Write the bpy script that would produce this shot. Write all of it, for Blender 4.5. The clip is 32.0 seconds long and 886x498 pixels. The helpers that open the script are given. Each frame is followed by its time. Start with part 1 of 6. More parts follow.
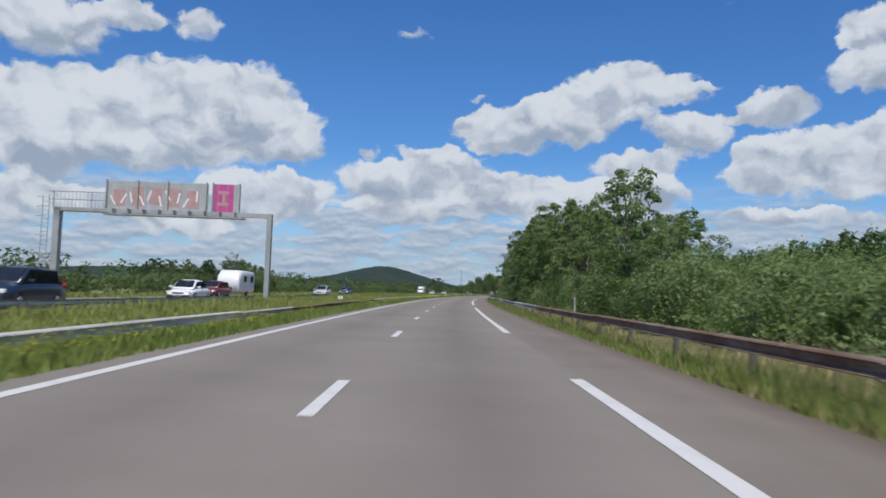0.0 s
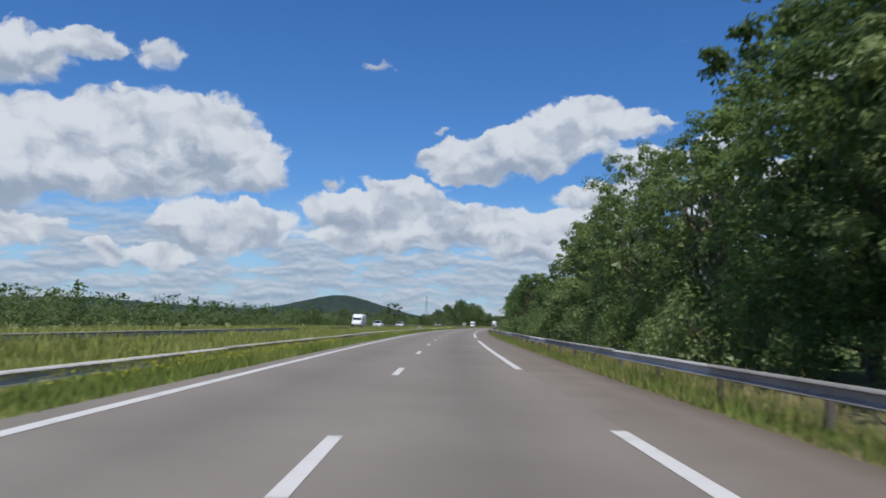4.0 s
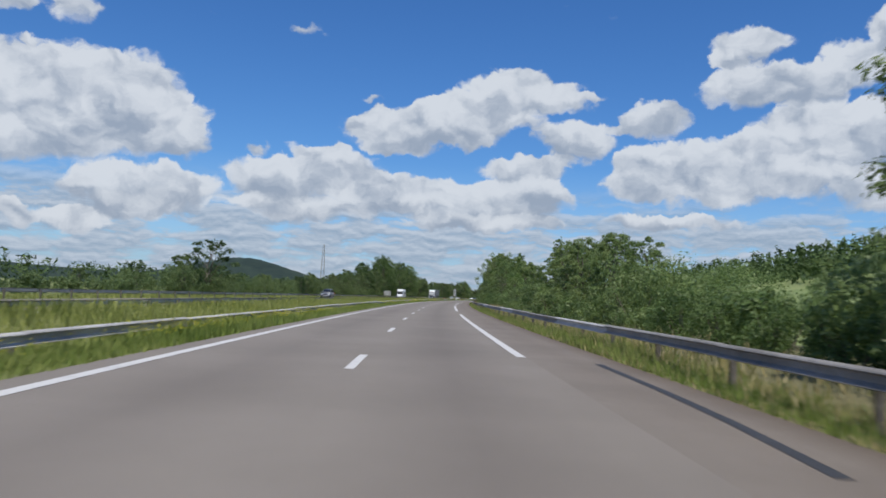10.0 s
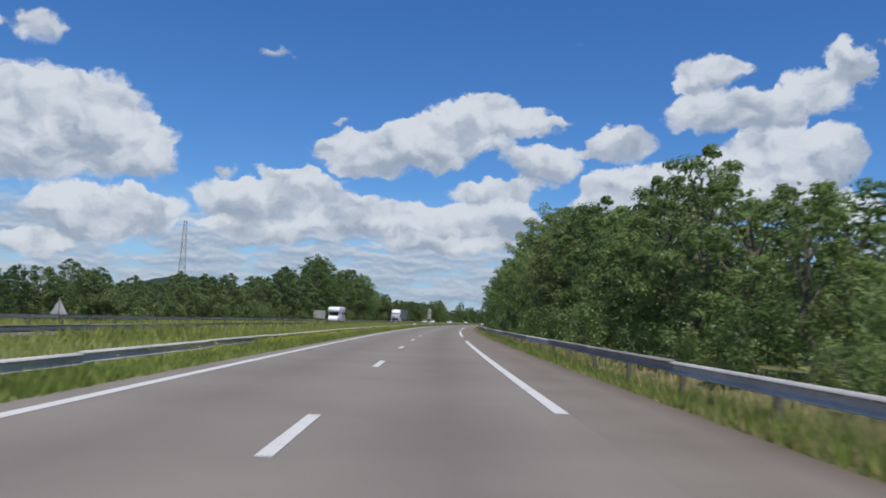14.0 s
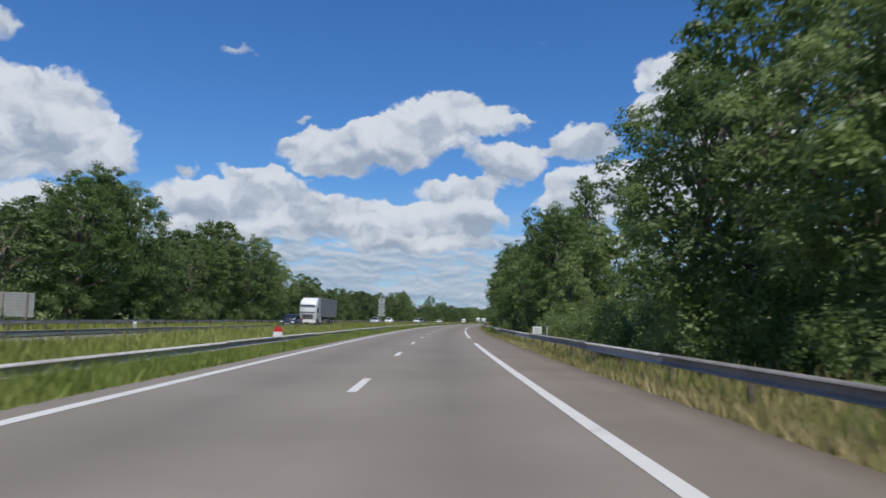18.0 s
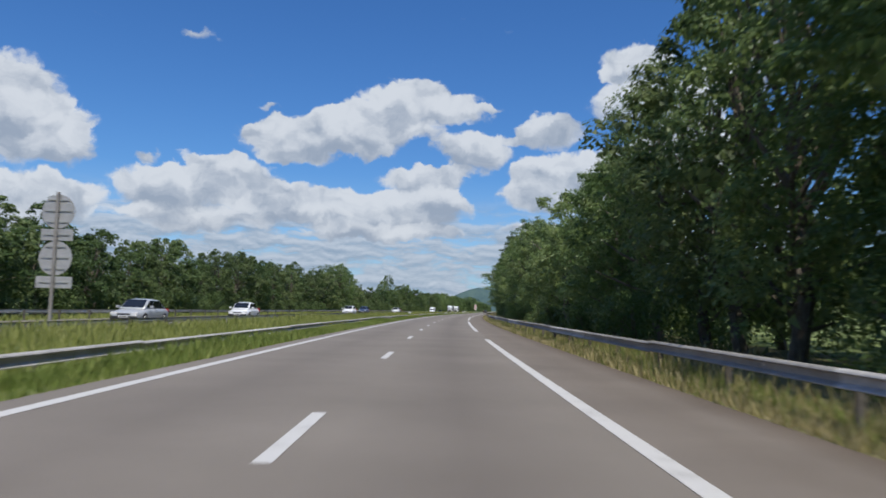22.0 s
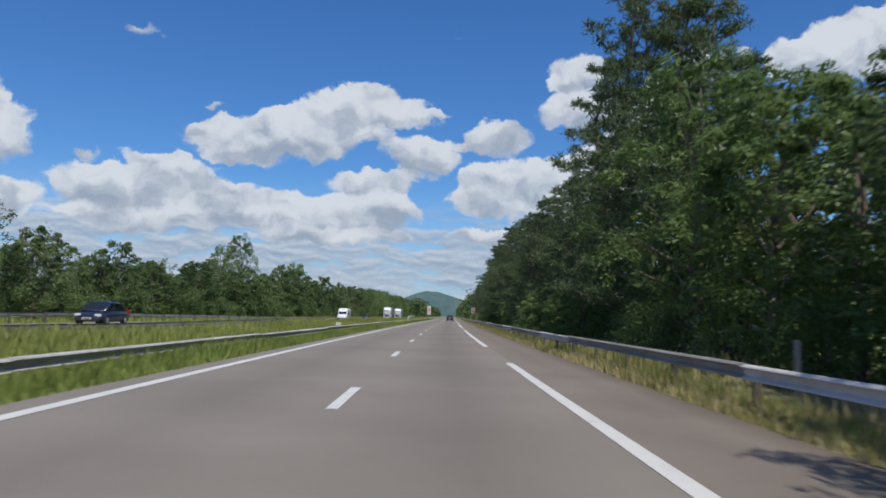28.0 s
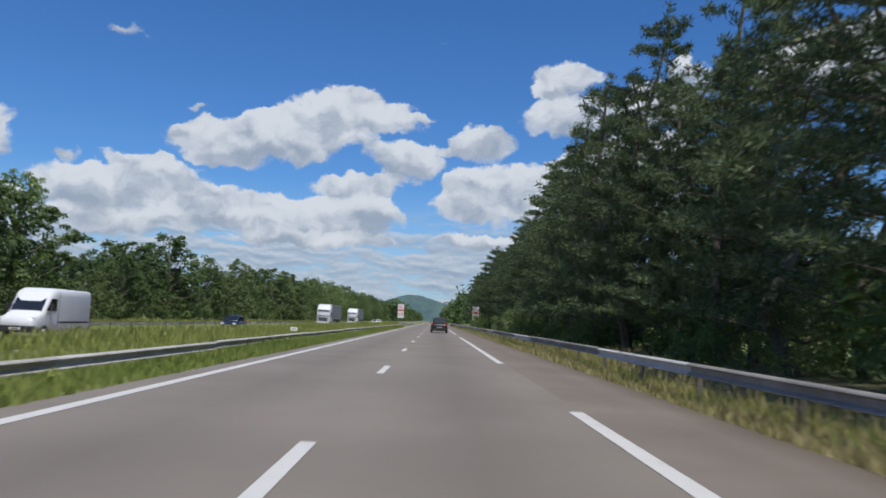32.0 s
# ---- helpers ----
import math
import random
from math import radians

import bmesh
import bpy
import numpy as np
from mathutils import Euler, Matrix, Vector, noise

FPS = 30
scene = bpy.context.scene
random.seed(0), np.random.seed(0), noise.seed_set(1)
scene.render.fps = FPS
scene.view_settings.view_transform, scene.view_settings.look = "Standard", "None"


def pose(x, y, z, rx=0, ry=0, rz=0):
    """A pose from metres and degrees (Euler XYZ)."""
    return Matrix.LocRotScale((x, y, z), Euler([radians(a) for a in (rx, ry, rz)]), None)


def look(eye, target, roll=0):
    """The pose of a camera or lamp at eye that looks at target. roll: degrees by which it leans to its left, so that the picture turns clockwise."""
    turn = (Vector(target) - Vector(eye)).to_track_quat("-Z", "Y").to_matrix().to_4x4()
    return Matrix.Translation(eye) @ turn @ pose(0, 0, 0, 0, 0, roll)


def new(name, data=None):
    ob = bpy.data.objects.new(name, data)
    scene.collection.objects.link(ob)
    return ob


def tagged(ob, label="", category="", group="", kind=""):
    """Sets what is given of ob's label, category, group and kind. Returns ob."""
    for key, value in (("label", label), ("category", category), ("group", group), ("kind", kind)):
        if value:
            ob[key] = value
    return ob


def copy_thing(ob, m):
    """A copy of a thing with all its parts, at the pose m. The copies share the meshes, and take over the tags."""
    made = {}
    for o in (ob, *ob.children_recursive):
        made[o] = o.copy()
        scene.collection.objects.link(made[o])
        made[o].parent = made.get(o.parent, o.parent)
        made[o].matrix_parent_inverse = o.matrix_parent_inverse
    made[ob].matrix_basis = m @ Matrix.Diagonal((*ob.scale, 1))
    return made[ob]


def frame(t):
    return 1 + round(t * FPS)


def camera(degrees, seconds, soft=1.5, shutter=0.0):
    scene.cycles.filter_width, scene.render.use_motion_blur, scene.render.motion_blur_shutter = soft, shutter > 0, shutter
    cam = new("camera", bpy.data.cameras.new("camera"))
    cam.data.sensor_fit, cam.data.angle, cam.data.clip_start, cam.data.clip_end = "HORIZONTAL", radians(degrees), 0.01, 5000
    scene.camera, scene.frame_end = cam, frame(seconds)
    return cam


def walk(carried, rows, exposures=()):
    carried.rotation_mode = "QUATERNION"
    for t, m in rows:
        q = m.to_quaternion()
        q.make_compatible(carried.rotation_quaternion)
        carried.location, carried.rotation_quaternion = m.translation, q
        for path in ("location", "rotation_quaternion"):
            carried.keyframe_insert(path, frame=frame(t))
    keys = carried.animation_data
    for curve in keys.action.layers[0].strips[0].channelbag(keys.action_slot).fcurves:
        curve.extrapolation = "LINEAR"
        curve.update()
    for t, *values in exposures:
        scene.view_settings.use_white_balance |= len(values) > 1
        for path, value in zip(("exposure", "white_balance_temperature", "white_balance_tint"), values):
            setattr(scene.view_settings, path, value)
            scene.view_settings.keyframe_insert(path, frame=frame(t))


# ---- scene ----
# ---- the road's line: s runs along it, lat to its right, from the broken lane line ----
BEND_END, STRAIGHT = 700.0, 900.0


def turned(s):
    """Degrees by which the road has turned at s."""
    run = s if s < BEND_END else min(s, STRAIGHT) - (min(s, STRAIGHT) - BEND_END) ** 2 / (2 * (STRAIGHT - BEND_END))
    return 0.113 - 0.026347 * run


S_MIN, S_MAX = -400, 4200
LINE_S = np.arange(S_MIN, S_MAX, 1.0)
LINE_A = np.radians([turned(v + 0.5) for v in LINE_S])
LINE_X = np.concatenate([[0.0], np.cumsum(-np.sin(LINE_A))])[:-1]
LINE_Y = np.concatenate([[0.0], np.cumsum(np.cos(LINE_A))])[:-1]
LINE_X -= np.interp(0, LINE_S, LINE_X)
LINE_Y -= np.interp(0, LINE_S, LINE_Y)


def on_road(s, lat, z=0.0):
    """World place (arrays allowed) of a point beside the road's line."""
    a = np.interp(s, LINE_S, LINE_A)
    return np.interp(s, LINE_S, LINE_X) + lat * np.cos(a), np.interp(s, LINE_S, LINE_Y) + lat * np.sin(a), z


def place(s, lat, z=0.0, turn=0.0):
    x, y, _ = on_road(s, lat)
    return pose(float(x), float(y), z, 0, 0, turned(s) + turn)


# ---- camera ----
EYE = 1.29
ROWS = [  # seconds, s, lat, yaw, pitch, roll
    (0.0, -0.1, 1.31, -0.00, 3.25, 2.11), (0.5, 13.1, 1.31, -0.35, 2.90, 2.98), (1.0, 26.3, 1.31, -0.84, 2.92, 3.75),
    (1.5, 39.5, 1.32, -1.46, 2.80, 1.93), (2.0, 52.8, 1.32, -1.74, 3.55, 1.60), (2.5, 66.0, 1.31, -1.95, 4.18, 1.69),
    (3.0, 79.3, 1.28, -2.02, 4.71, 0.86), (3.5, 92.6, 1.23, -2.19, 5.45, 1.55), (4.0, 105.9, 1.15, -2.69, 5.72, 1.89),
    (4.5, 119.2, 1.07, -3.49, 5.55, 1.91), (5.0, 132.6, 0.98, -4.38, 5.18, 1.79), (5.5, 146.0, 0.92, -5.12, 4.81, 1.68),
    (6.0, 159.4, 0.88, -5.67, 4.48, 1.63), (6.5, 172.8, 0.88, -6.10, 4.30, 2.28), (7.0, 186.3, 0.91, -6.53, 4.02, 1.64),
    (7.5, 199.8, 0.96, -6.97, 3.94, 1.25), (8.0, 213.3, 1.01, -7.18, 3.86, 2.18), (8.5, 226.9, 1.06, -7.20, 3.66, 2.55),
    (9.0, 240.4, 1.11, -7.57, 3.56, 2.53), (9.5, 254.0, 1.15, -7.97, 3.62, 2.84), (10.0, 267.7, 1.20, -8.41, 3.63, 2.63),
    (10.5, 281.3, 1.25, -9.32, 4.27, 1.84), (11.0, 295.0, 1.29, -9.64, 4.18, 1.37), (11.5, 308.7, 1.34, -9.66, 4.72, 1.90),
    (12.0, 322.4, 1.38, -9.64, 4.86, 2.12), (12.5, 336.2, 1.42, -9.86, 4.90, 2.12), (13.0, 350.0, 1.44, -10.11, 5.09, 1.81),
    (13.5, 363.7, 1.45, -10.42, 5.23, 1.83), (14.0, 377.5, 1.45, -10.70, 5.48, 2.44), (14.5, 391.3, 1.44, -11.20, 5.98, 1.82),
    (15.0, 405.2, 1.43, -11.58, 6.27, 1.58), (15.5, 419.0, 1.42, -11.84, 6.35, 1.68), (16.0, 432.9, 1.41, -12.06, 6.28, 1.86),
    (16.5, 446.7, 1.40, -12.30, 6.13, 1.83), (17.0, 460.6, 1.40, -12.57, 5.92, 1.57), (17.5, 474.4, 1.41, -12.96, 5.62, 1.61),
    (18.0, 488.3, 1.42, -13.34, 5.43, 1.63), (18.5, 502.2, 1.43, -13.71, 5.40, 2.23), (19.0, 516.1, 1.44, -14.21, 5.55, 1.78),
    (19.5, 529.9, 1.45, -14.70, 5.57, 2.02), (20.0, 543.8, 1.45, -15.10, 5.31, 2.09), (20.5, 557.7, 1.45, -15.51, 5.30, 2.17),
    (21.0, 571.5, 1.44, -15.65, 4.93, 2.30), (21.5, 585.4, 1.43, -15.84, 4.75, 1.95), (22.0, 599.2, 1.40, -16.05, 4.64, 1.60),
    (22.5, 613.0, 1.37, -16.33, 4.93, 0.85), (23.0, 626.8, 1.34, -16.85, 5.24, 1.31), (23.5, 640.6, 1.31, -17.32, 5.60, 1.81),
    (24.0, 654.4, 1.27, -18.96, 5.95, -2.07), (24.5, 668.2, 1.24, -19.60, 6.37, -0.76), (25.0, 682.0, 1.23, -20.00, 5.76, 0.71),
    (25.5, 695.7, 1.23, -20.17, 5.32, 1.48), (26.0, 709.5, 1.26, -20.21, 4.94, 2.05), (26.5, 723.2, 1.29, -20.13, 4.64, 2.43),
    (27.0, 736.9, 1.33, -20.03, 4.52, 2.57), (27.5, 750.6, 1.36, -20.01, 4.67, 2.43), (28.0, 764.3, 1.37, -20.07, 5.12, 2.02),
    (28.5, 778.0, 1.36, -20.17, 5.28, 2.55), (29.0, 791.7, 1.35, -20.27, 5.34, 2.57), (29.5, 805.3, 1.33, -20.44, 5.44, 2.70),
    (30.0, 819.0, 1.31, -20.63, 5.50, 2.19), (30.5, 832.7, 1.29, -20.83, 5.52, 2.28), (31.0, 846.3, 1.27, -20.98, 5.43, 2.48),
    (31.5, 860.0, 1.25, -21.22, 5.46, 2.33), (32.0, 873.6, 1.23, -21.35, 5.53, 2.54),
]
cam = camera(61.4, 32.0, soft=1.7, shutter=0.18)
walk(cam, [(t, place(s, lat, EYE, yaw - turned(s)) @ pose(0, 0, 0, 90 + pitch) @ pose(0, 0, 0, 0, 0, roll))
           for t, s, lat, yaw, pitch, roll in ROWS], exposures=[(0, 0.0), (32, 0.0)])

# ---- world: clear sky with fair-weather clouds, high sun behind the camera ----
SUN_UP, SUN_TURN = 61.0, 184.0
world = bpy.data.worlds.new("sky")
scene.world = world
world.use_nodes = True
wn, wl = world.node_tree.nodes, world.node_tree.links
wn.clear()


def wnode(kind, **settings):
    n = wn.new(kind)
    for key, value in settings.items():
        setattr(n, key, value)
    return n


def feed(n, *values):
    for i, v in enumerate(values):
        if v is None:
            continue
        if isinstance(v, bpy.types.NodeSocket):
            wl.new(v, n.inputs[i])
        else:
            n.inputs[i].default_value = v
    return n.outputs[0]


def wmath(op, *values, clamp=False):
    return feed(wnode("ShaderNodeMath", operation=op, use_clamp=clamp), *values)


def wvec(op, *values):
    n = wnode("ShaderNodeVectorMath", operation=op)
    feed(n, *values)
    return n.outputs["Value"] if op in ("DOT_PRODUCT", "LENGTH") else n.outputs["Vector"]


sky = wnode("ShaderNodeTexSky", sky_type="NISHITA", sun_disc=False, sun_elevation=radians(SUN_UP), sun_rotation=radians(SUN_TURN))
sky.air_density, sky.dust_density, sky.ozone_density = 1.0, 0.6, 2.0
way = wnode("ShaderNodeTexCoord").outputs["Generated"]
axes = wnode("ShaderNodeSeparateXYZ")
feed(axes, way)
azimuth = wmath("MULTIPLY", wmath("ARCTAN2", wmath("MULTIPLY", axes.outputs[0], -1.0), axes.outputs[1]), 57.29578)
height = wmath("MULTIPLY", wmath("ARCSINE", axes.outputs[2]), 57.29578)
flat = wnode("ShaderNodeCombineXYZ")
feed(flat, azimuth, height, 0.0)


def wnoise(scale, detail, rough, source):
    n = wnode("ShaderNodeTexNoise")
    wl.new(source, n.inputs["Vector"])
    n.inputs["Scale"].default_value, n.inputs["Detail"].default_value, n.inputs["Roughness"].default_value = scale, detail, rough
    return n


ragged = wnoise(0.42, 7.0, 0.52, flat.outputs[0])
shift = wvec("MULTIPLY", wvec("SUBTRACT", ragged.outputs["Color"], (0.5, 0.5, 0.5)), (4.0, 2.7, 0.0))
spot = wvec("ADD", flat.outputs[0], shift)
heaps, spot_now, laid = None, spot, 0


def puff(az, el, w, h, thick=1.0):
    """One heap of a cloud, with its middle and half sizes in degrees. z of the sum counts cover, x and y the side that one sees."""
    global heaps, spot_now, laid
    if laid % 6 == 5:
        spot_now = wvec("MULTIPLY_ADD", heaps, (1e-7, 1e-7, 0.0), spot)
    laid += 1
    a, c = 0.76 / w, 0.76 / h
    v = wvec("MULTIPLY_ADD", spot_now, (a, c, 0.0), (-az * a, -el * c, 1.0))
    near = wmath("SUBTRACT", 1.0 + thick, wvec("DOT_PRODUCT", v, v), clamp=True)
    heaps = wvec("MULTIPLY", v, near) if heaps is None else wvec("MULTIPLY_ADD", v, near, heaps)


puff(27.2, 11.2, 5.2, 2.83)
puff(19.6, 13.0, 5.4, 2.77)
puff(15.2, 14.0, 3.1, 1.81)
puff(22.4, 9.4, 7.1, 1.34)
puff(11.7, 10.8, 2.0, 1.50)
puff(29.2, 8.9, 3.0, 1.87)
puff(34.0, 10.2, 3.6, 3.17)
puff(37.7, 7.9, 3.3, 3.74)
puff(29.0, 16.9, 3.7, 1.71)
puff(23.9, 18.4, 2.2, 1.03)
puff(19.3, 18.5, 2.2, 1.29, 0.6)
puff(21.3, 16.0, 1.5, 0.50, 0.3)
puff(35.3, 15.9, 3.2, 2.01)
puff(28.3, 5.7, 4.0, 1.14)
puff(32.8, 4.6, 2.8, 1.09)
puff(12.8, 6.9, 3.7, 1.43)
puff(14.8, 5.5, 2.6, 0.84)
puff(4.3, 8.4, 3.7, 1.46)
puff(0.4, 9.3, 3.5, 1.37)
puff(-3.1, 7.9, 3.7, 1.38)
puff(2.9, 6.3, 4.8, 0.86)
puff(1.6, 10.7, 2.8, 0.60, 0.6)
puff(6.1, 10.5, 1.2, 0.51, 0.6)
puff(-4.5, 12.5, 2.9, 1.52)
puff(-7.1, 13.6, 1.8, 1.25)
puff(-9.0, 12.8, 2.6, 1.42)
puff(-11.1, 15.1, 2.0, 1.63)
puff(-13.6, 15.7, 2.2, 1.53)
puff(-16.5, 15.2, 2.4, 0.96)
puff(-14.5, 13.5, 2.3, 0.81, 0.7)
puff(-19.1, 15.5, 0.9, 0.39, 0.5)
puff(-2.5, 14.6, 1.6, 0.29, 0.3)
puff(2.8, 19.3, 1.6, 0.60, 0.35)
puff(-24.0, 13.7, 2.3, 1.00)
puff(-21.6, 13.2, 1.4, 0.51, 0.7)
puff(10.1, 12.4, 1.3, 1.25, 0.3)
puff(-18.3, 12.2, 2.5, 1.17)
puff(-14.5, 10.0, 3.1, 0.77)
puff(-17.0, 10.6, 1.7, 0.59, 0.7)
puff(-30.5, 18.7, 2.4, 1.13)
puff(-29.1, 17.8, 1.5, 0.65)
puff(-30.5, 15.8, 3.0, 1.39)
puff(-34.0, 15.6, 2.9, 1.35)
puff(-37.5, 16.7, 2.4, 1.52)
puff(-39.3, 18.5, 1.2, 1.33)
puff(-35.1, 12.5, 3.7, 1.59)
puff(-38.4, 12.5, 2.0, 1.69)
puff(-30.4, 10.6, 4.3, 1.67)
puff(-25.0, 10.5, 3.4, 1.64)
puff(-22.8, 9.0, 2.5, 1.17)
puff(-27.8, 8.5, 3.7, 0.98)
puff(-34.5, 9.9, 3.9, 1.62)
puff(-38.9, 8.6, 2.6, 1.49)
puff(-13.5, 7.7, 4.1, 1.38)
puff(-15.8, 8.4, 2.1, 0.94)
puff(-8.1, 7.3, 3.5, 1.04)
puff(-11.6, 5.9, 5.6, 0.61)
puff(15.8, 6.8, 2.7, 1.26)
puff(18.1, 4.2, 2.3, 0.70)
puff(21.8, 4.5, 1.3, 0.82)
puff(-25.1, 6.2, 4.0, 0.58)
puff(-28.6, 10.3, 2.9, 1.09, 0.6)
puff(-22.6, 10.3, 2.6, 1.28, 0.6)
puff(-11.3, 8.2, 4.8, 0.95)
puff(-48.7, 18.8, 2.9, 1.96)
puff(-45.9, 18.3, 2.1, 1.25)
puff(-41.8, 19.4, 1.1, 0.60, 0.6)
puff(-52.2, 19.2, 2.6, 2.09)
puff(-9.7, 13.4, 3.4, 1.82)
puff(13.8, 11.4, 3.3, 2.14)
puff(-4.7, 12.3, 3.7, 1.43)

total = wvec("DOT_PRODUCT", heaps, (0.0, 0.0, 1.0))
lift = wvec("DOT_PRODUCT", heaps, (0.2, 1.0, 0.0))


def spread_out(value, low, high):
    n = wnode("ShaderNodeMapRange", interpolation_type="SMOOTHSTEP")
    feed(n, value, low, high, 0.0, 1.0)
    return n.outputs[0]


def blend(amount, a, b):
    return feed(wnode("ShaderNodeMixRGB"), amount, a, b)


# the rest of the sky, out of view, is about half covered as well
rest = wnoise(0.055, 6.0, 0.6, spot)
side = wmath("MULTIPLY", wmath("SUBTRACT", wmath("ABSOLUTE", wmath("ADD", azimuth, 8.0)), 46.0), 0.08, clamp=True)
rest_band = wmath("MULTIPLY", side, wmath("MULTIPLY", wmath("SUBTRACT", rest.outputs[0], 0.5, clamp=True), 5.0))
billow = wnoise(0.75, 8.0, 0.58, wvec("MULTIPLY", spot, (0.8, 1.25, 1.0)))
bulge = wmath("SUBTRACT", billow.outputs[0], 0.5)
body = wmath("ADD", wmath("ADD", total, rest_band), wmath("MULTIPLY", bulge, 0.85))
# heaps end sharply above and dissolve below
upper = spread_out(wmath("DIVIDE", lift, wmath("ADD", total, 0.3)), -0.45, 0.35)
crisp, soft_edge = spread_out(body, 0.14, 0.44), wmath("MULTIPLY", spread_out(body, -0.06, 0.62), spread_out(wmath("ADD", total, rest_band), 0.0, 0.3))
cover = wmath("ADD", wmath("MULTIPLY", crisp, upper), wmath("MULTIPLY", soft_edge, wmath("SUBTRACT", 1.0, upper)))
# relief: lit from above and from the sun's side, so brightness follows how fast the cloud thins out upwards
rise = wvec("ADD", spot, (-0.25, 0.55, 0.0))
above = wnoise(0.75, 8.0, 0.58, wvec("MULTIPLY", rise, (0.8, 1.25, 1.0)))
broad = wmath("SUBTRACT", wnoise(0.25, 2.0, 0.5, spot).outputs[0], wnoise(0.25, 2.0, 0.5, wvec("ADD", spot, (-0.4, 1.1, 0.0))).outputs[0])
relief = wmath("ADD", wmath("MULTIPLY", wmath("SUBTRACT", billow.outputs[0], above.outputs[0]), 0.85), wmath("MULTIPLY", broad, 2.4))
tone = wmath("ADD", wmath("MULTIPLY", wmath("DIVIDE", lift, wmath("ADD", total, 0.35)), 0.75), relief)
cloud_colour = blend(spread_out(tone, -0.62, 0.40), (0.315, 0.38, 0.485, 1), (0.655, 0.700, 0.765, 1))
# streets of small flat clouds, closer and closer together towards the horizon, all the way round
street_at = wvec("MULTIPLY", wvec("ADD", flat.outputs[0], wvec("MULTIPLY", shift, (0.5, 0.32, 0.0))), (0.2, 0.80, 1.0))
street = wnoise(1.0, 7.0, 0.6, street_at)
street_up = wnoise(1.0, 7.0, 0.6, wvec("ADD", street_at, (-0.02, 0.22, 0.0)))
band = wmath("MULTIPLY", spread_out(height, 9.0, 5.2), spread_out(height, -1.0, 0.4))
street_cover = wmath("MULTIPLY", spread_out(wmath("ADD", street.outputs[0], wmath("MULTIPLY", band, 0.10)), 0.46, 0.60), wmath("MULTIPLY", band, 0.93))
street_tone = spread_out(wmath("SUBTRACT", street.outputs[0], street_up.outputs[0]), -0.15, 0.17)
street_colour = blend(street_tone, (0.285, 0.375, 0.50, 1), (0.52, 0.585, 0.68, 1))
deep = wnode("ShaderNodeHueSaturation")
feed(deep, 0.5, 1.2, 1.0, 1.0, sky.outputs[0])
tint = wnode("ShaderNodeMixRGB", blend_type="MULTIPLY")
feed(tint, 1.0, deep.outputs[0], (0.60, 0.88, 1.22, 1))
haze = blend(wmath("MULTIPLY", wmath("SUBTRACT", 1.0, wmath("MULTIPLY", height, 0.10), clamp=True), 0.5), tint.outputs[0], (3.9, 5.5, 8.0, 1))
sky_light = wnode("ShaderNodeBackground")
feed(sky_light, haze, 0.10)
cloud_light = wnode("ShaderNodeBackground")
street_light = wnode("ShaderNodeBackground")
feed(cloud_light, cloud_colour, 1.0)
feed(street_light, street_colour, 1.0)
far_sky, whole_sky = wnode("ShaderNodeMixShader"), wnode("ShaderNodeMixShader")
feed(far_sky, street_cover, sky_light.outputs[0], street_light.outputs[0])
feed(whole_sky, wmath("MULTIPLY", cover, 0.97), far_sky.outputs[0], cloud_light.outputs[0])
wl.new(whole_sky.outputs[0], wnode("ShaderNodeOutputWorld").inputs[0])

sun = new("sun", bpy.data.lights.new("sun", "SUN"))
sun.data.energy, sun.data.angle, sun.data.color = 4.0, radians(0.6), (1.0, 0.95, 0.86)
sun.matrix_world = look((math.sin(radians(SUN_TURN)) * math.cos(radians(SUN_UP)), math.cos(radians(SUN_TURN)) * math.cos(radians(SUN_UP)),
                         math.sin(radians(SUN_UP))), (0, 0, 0))


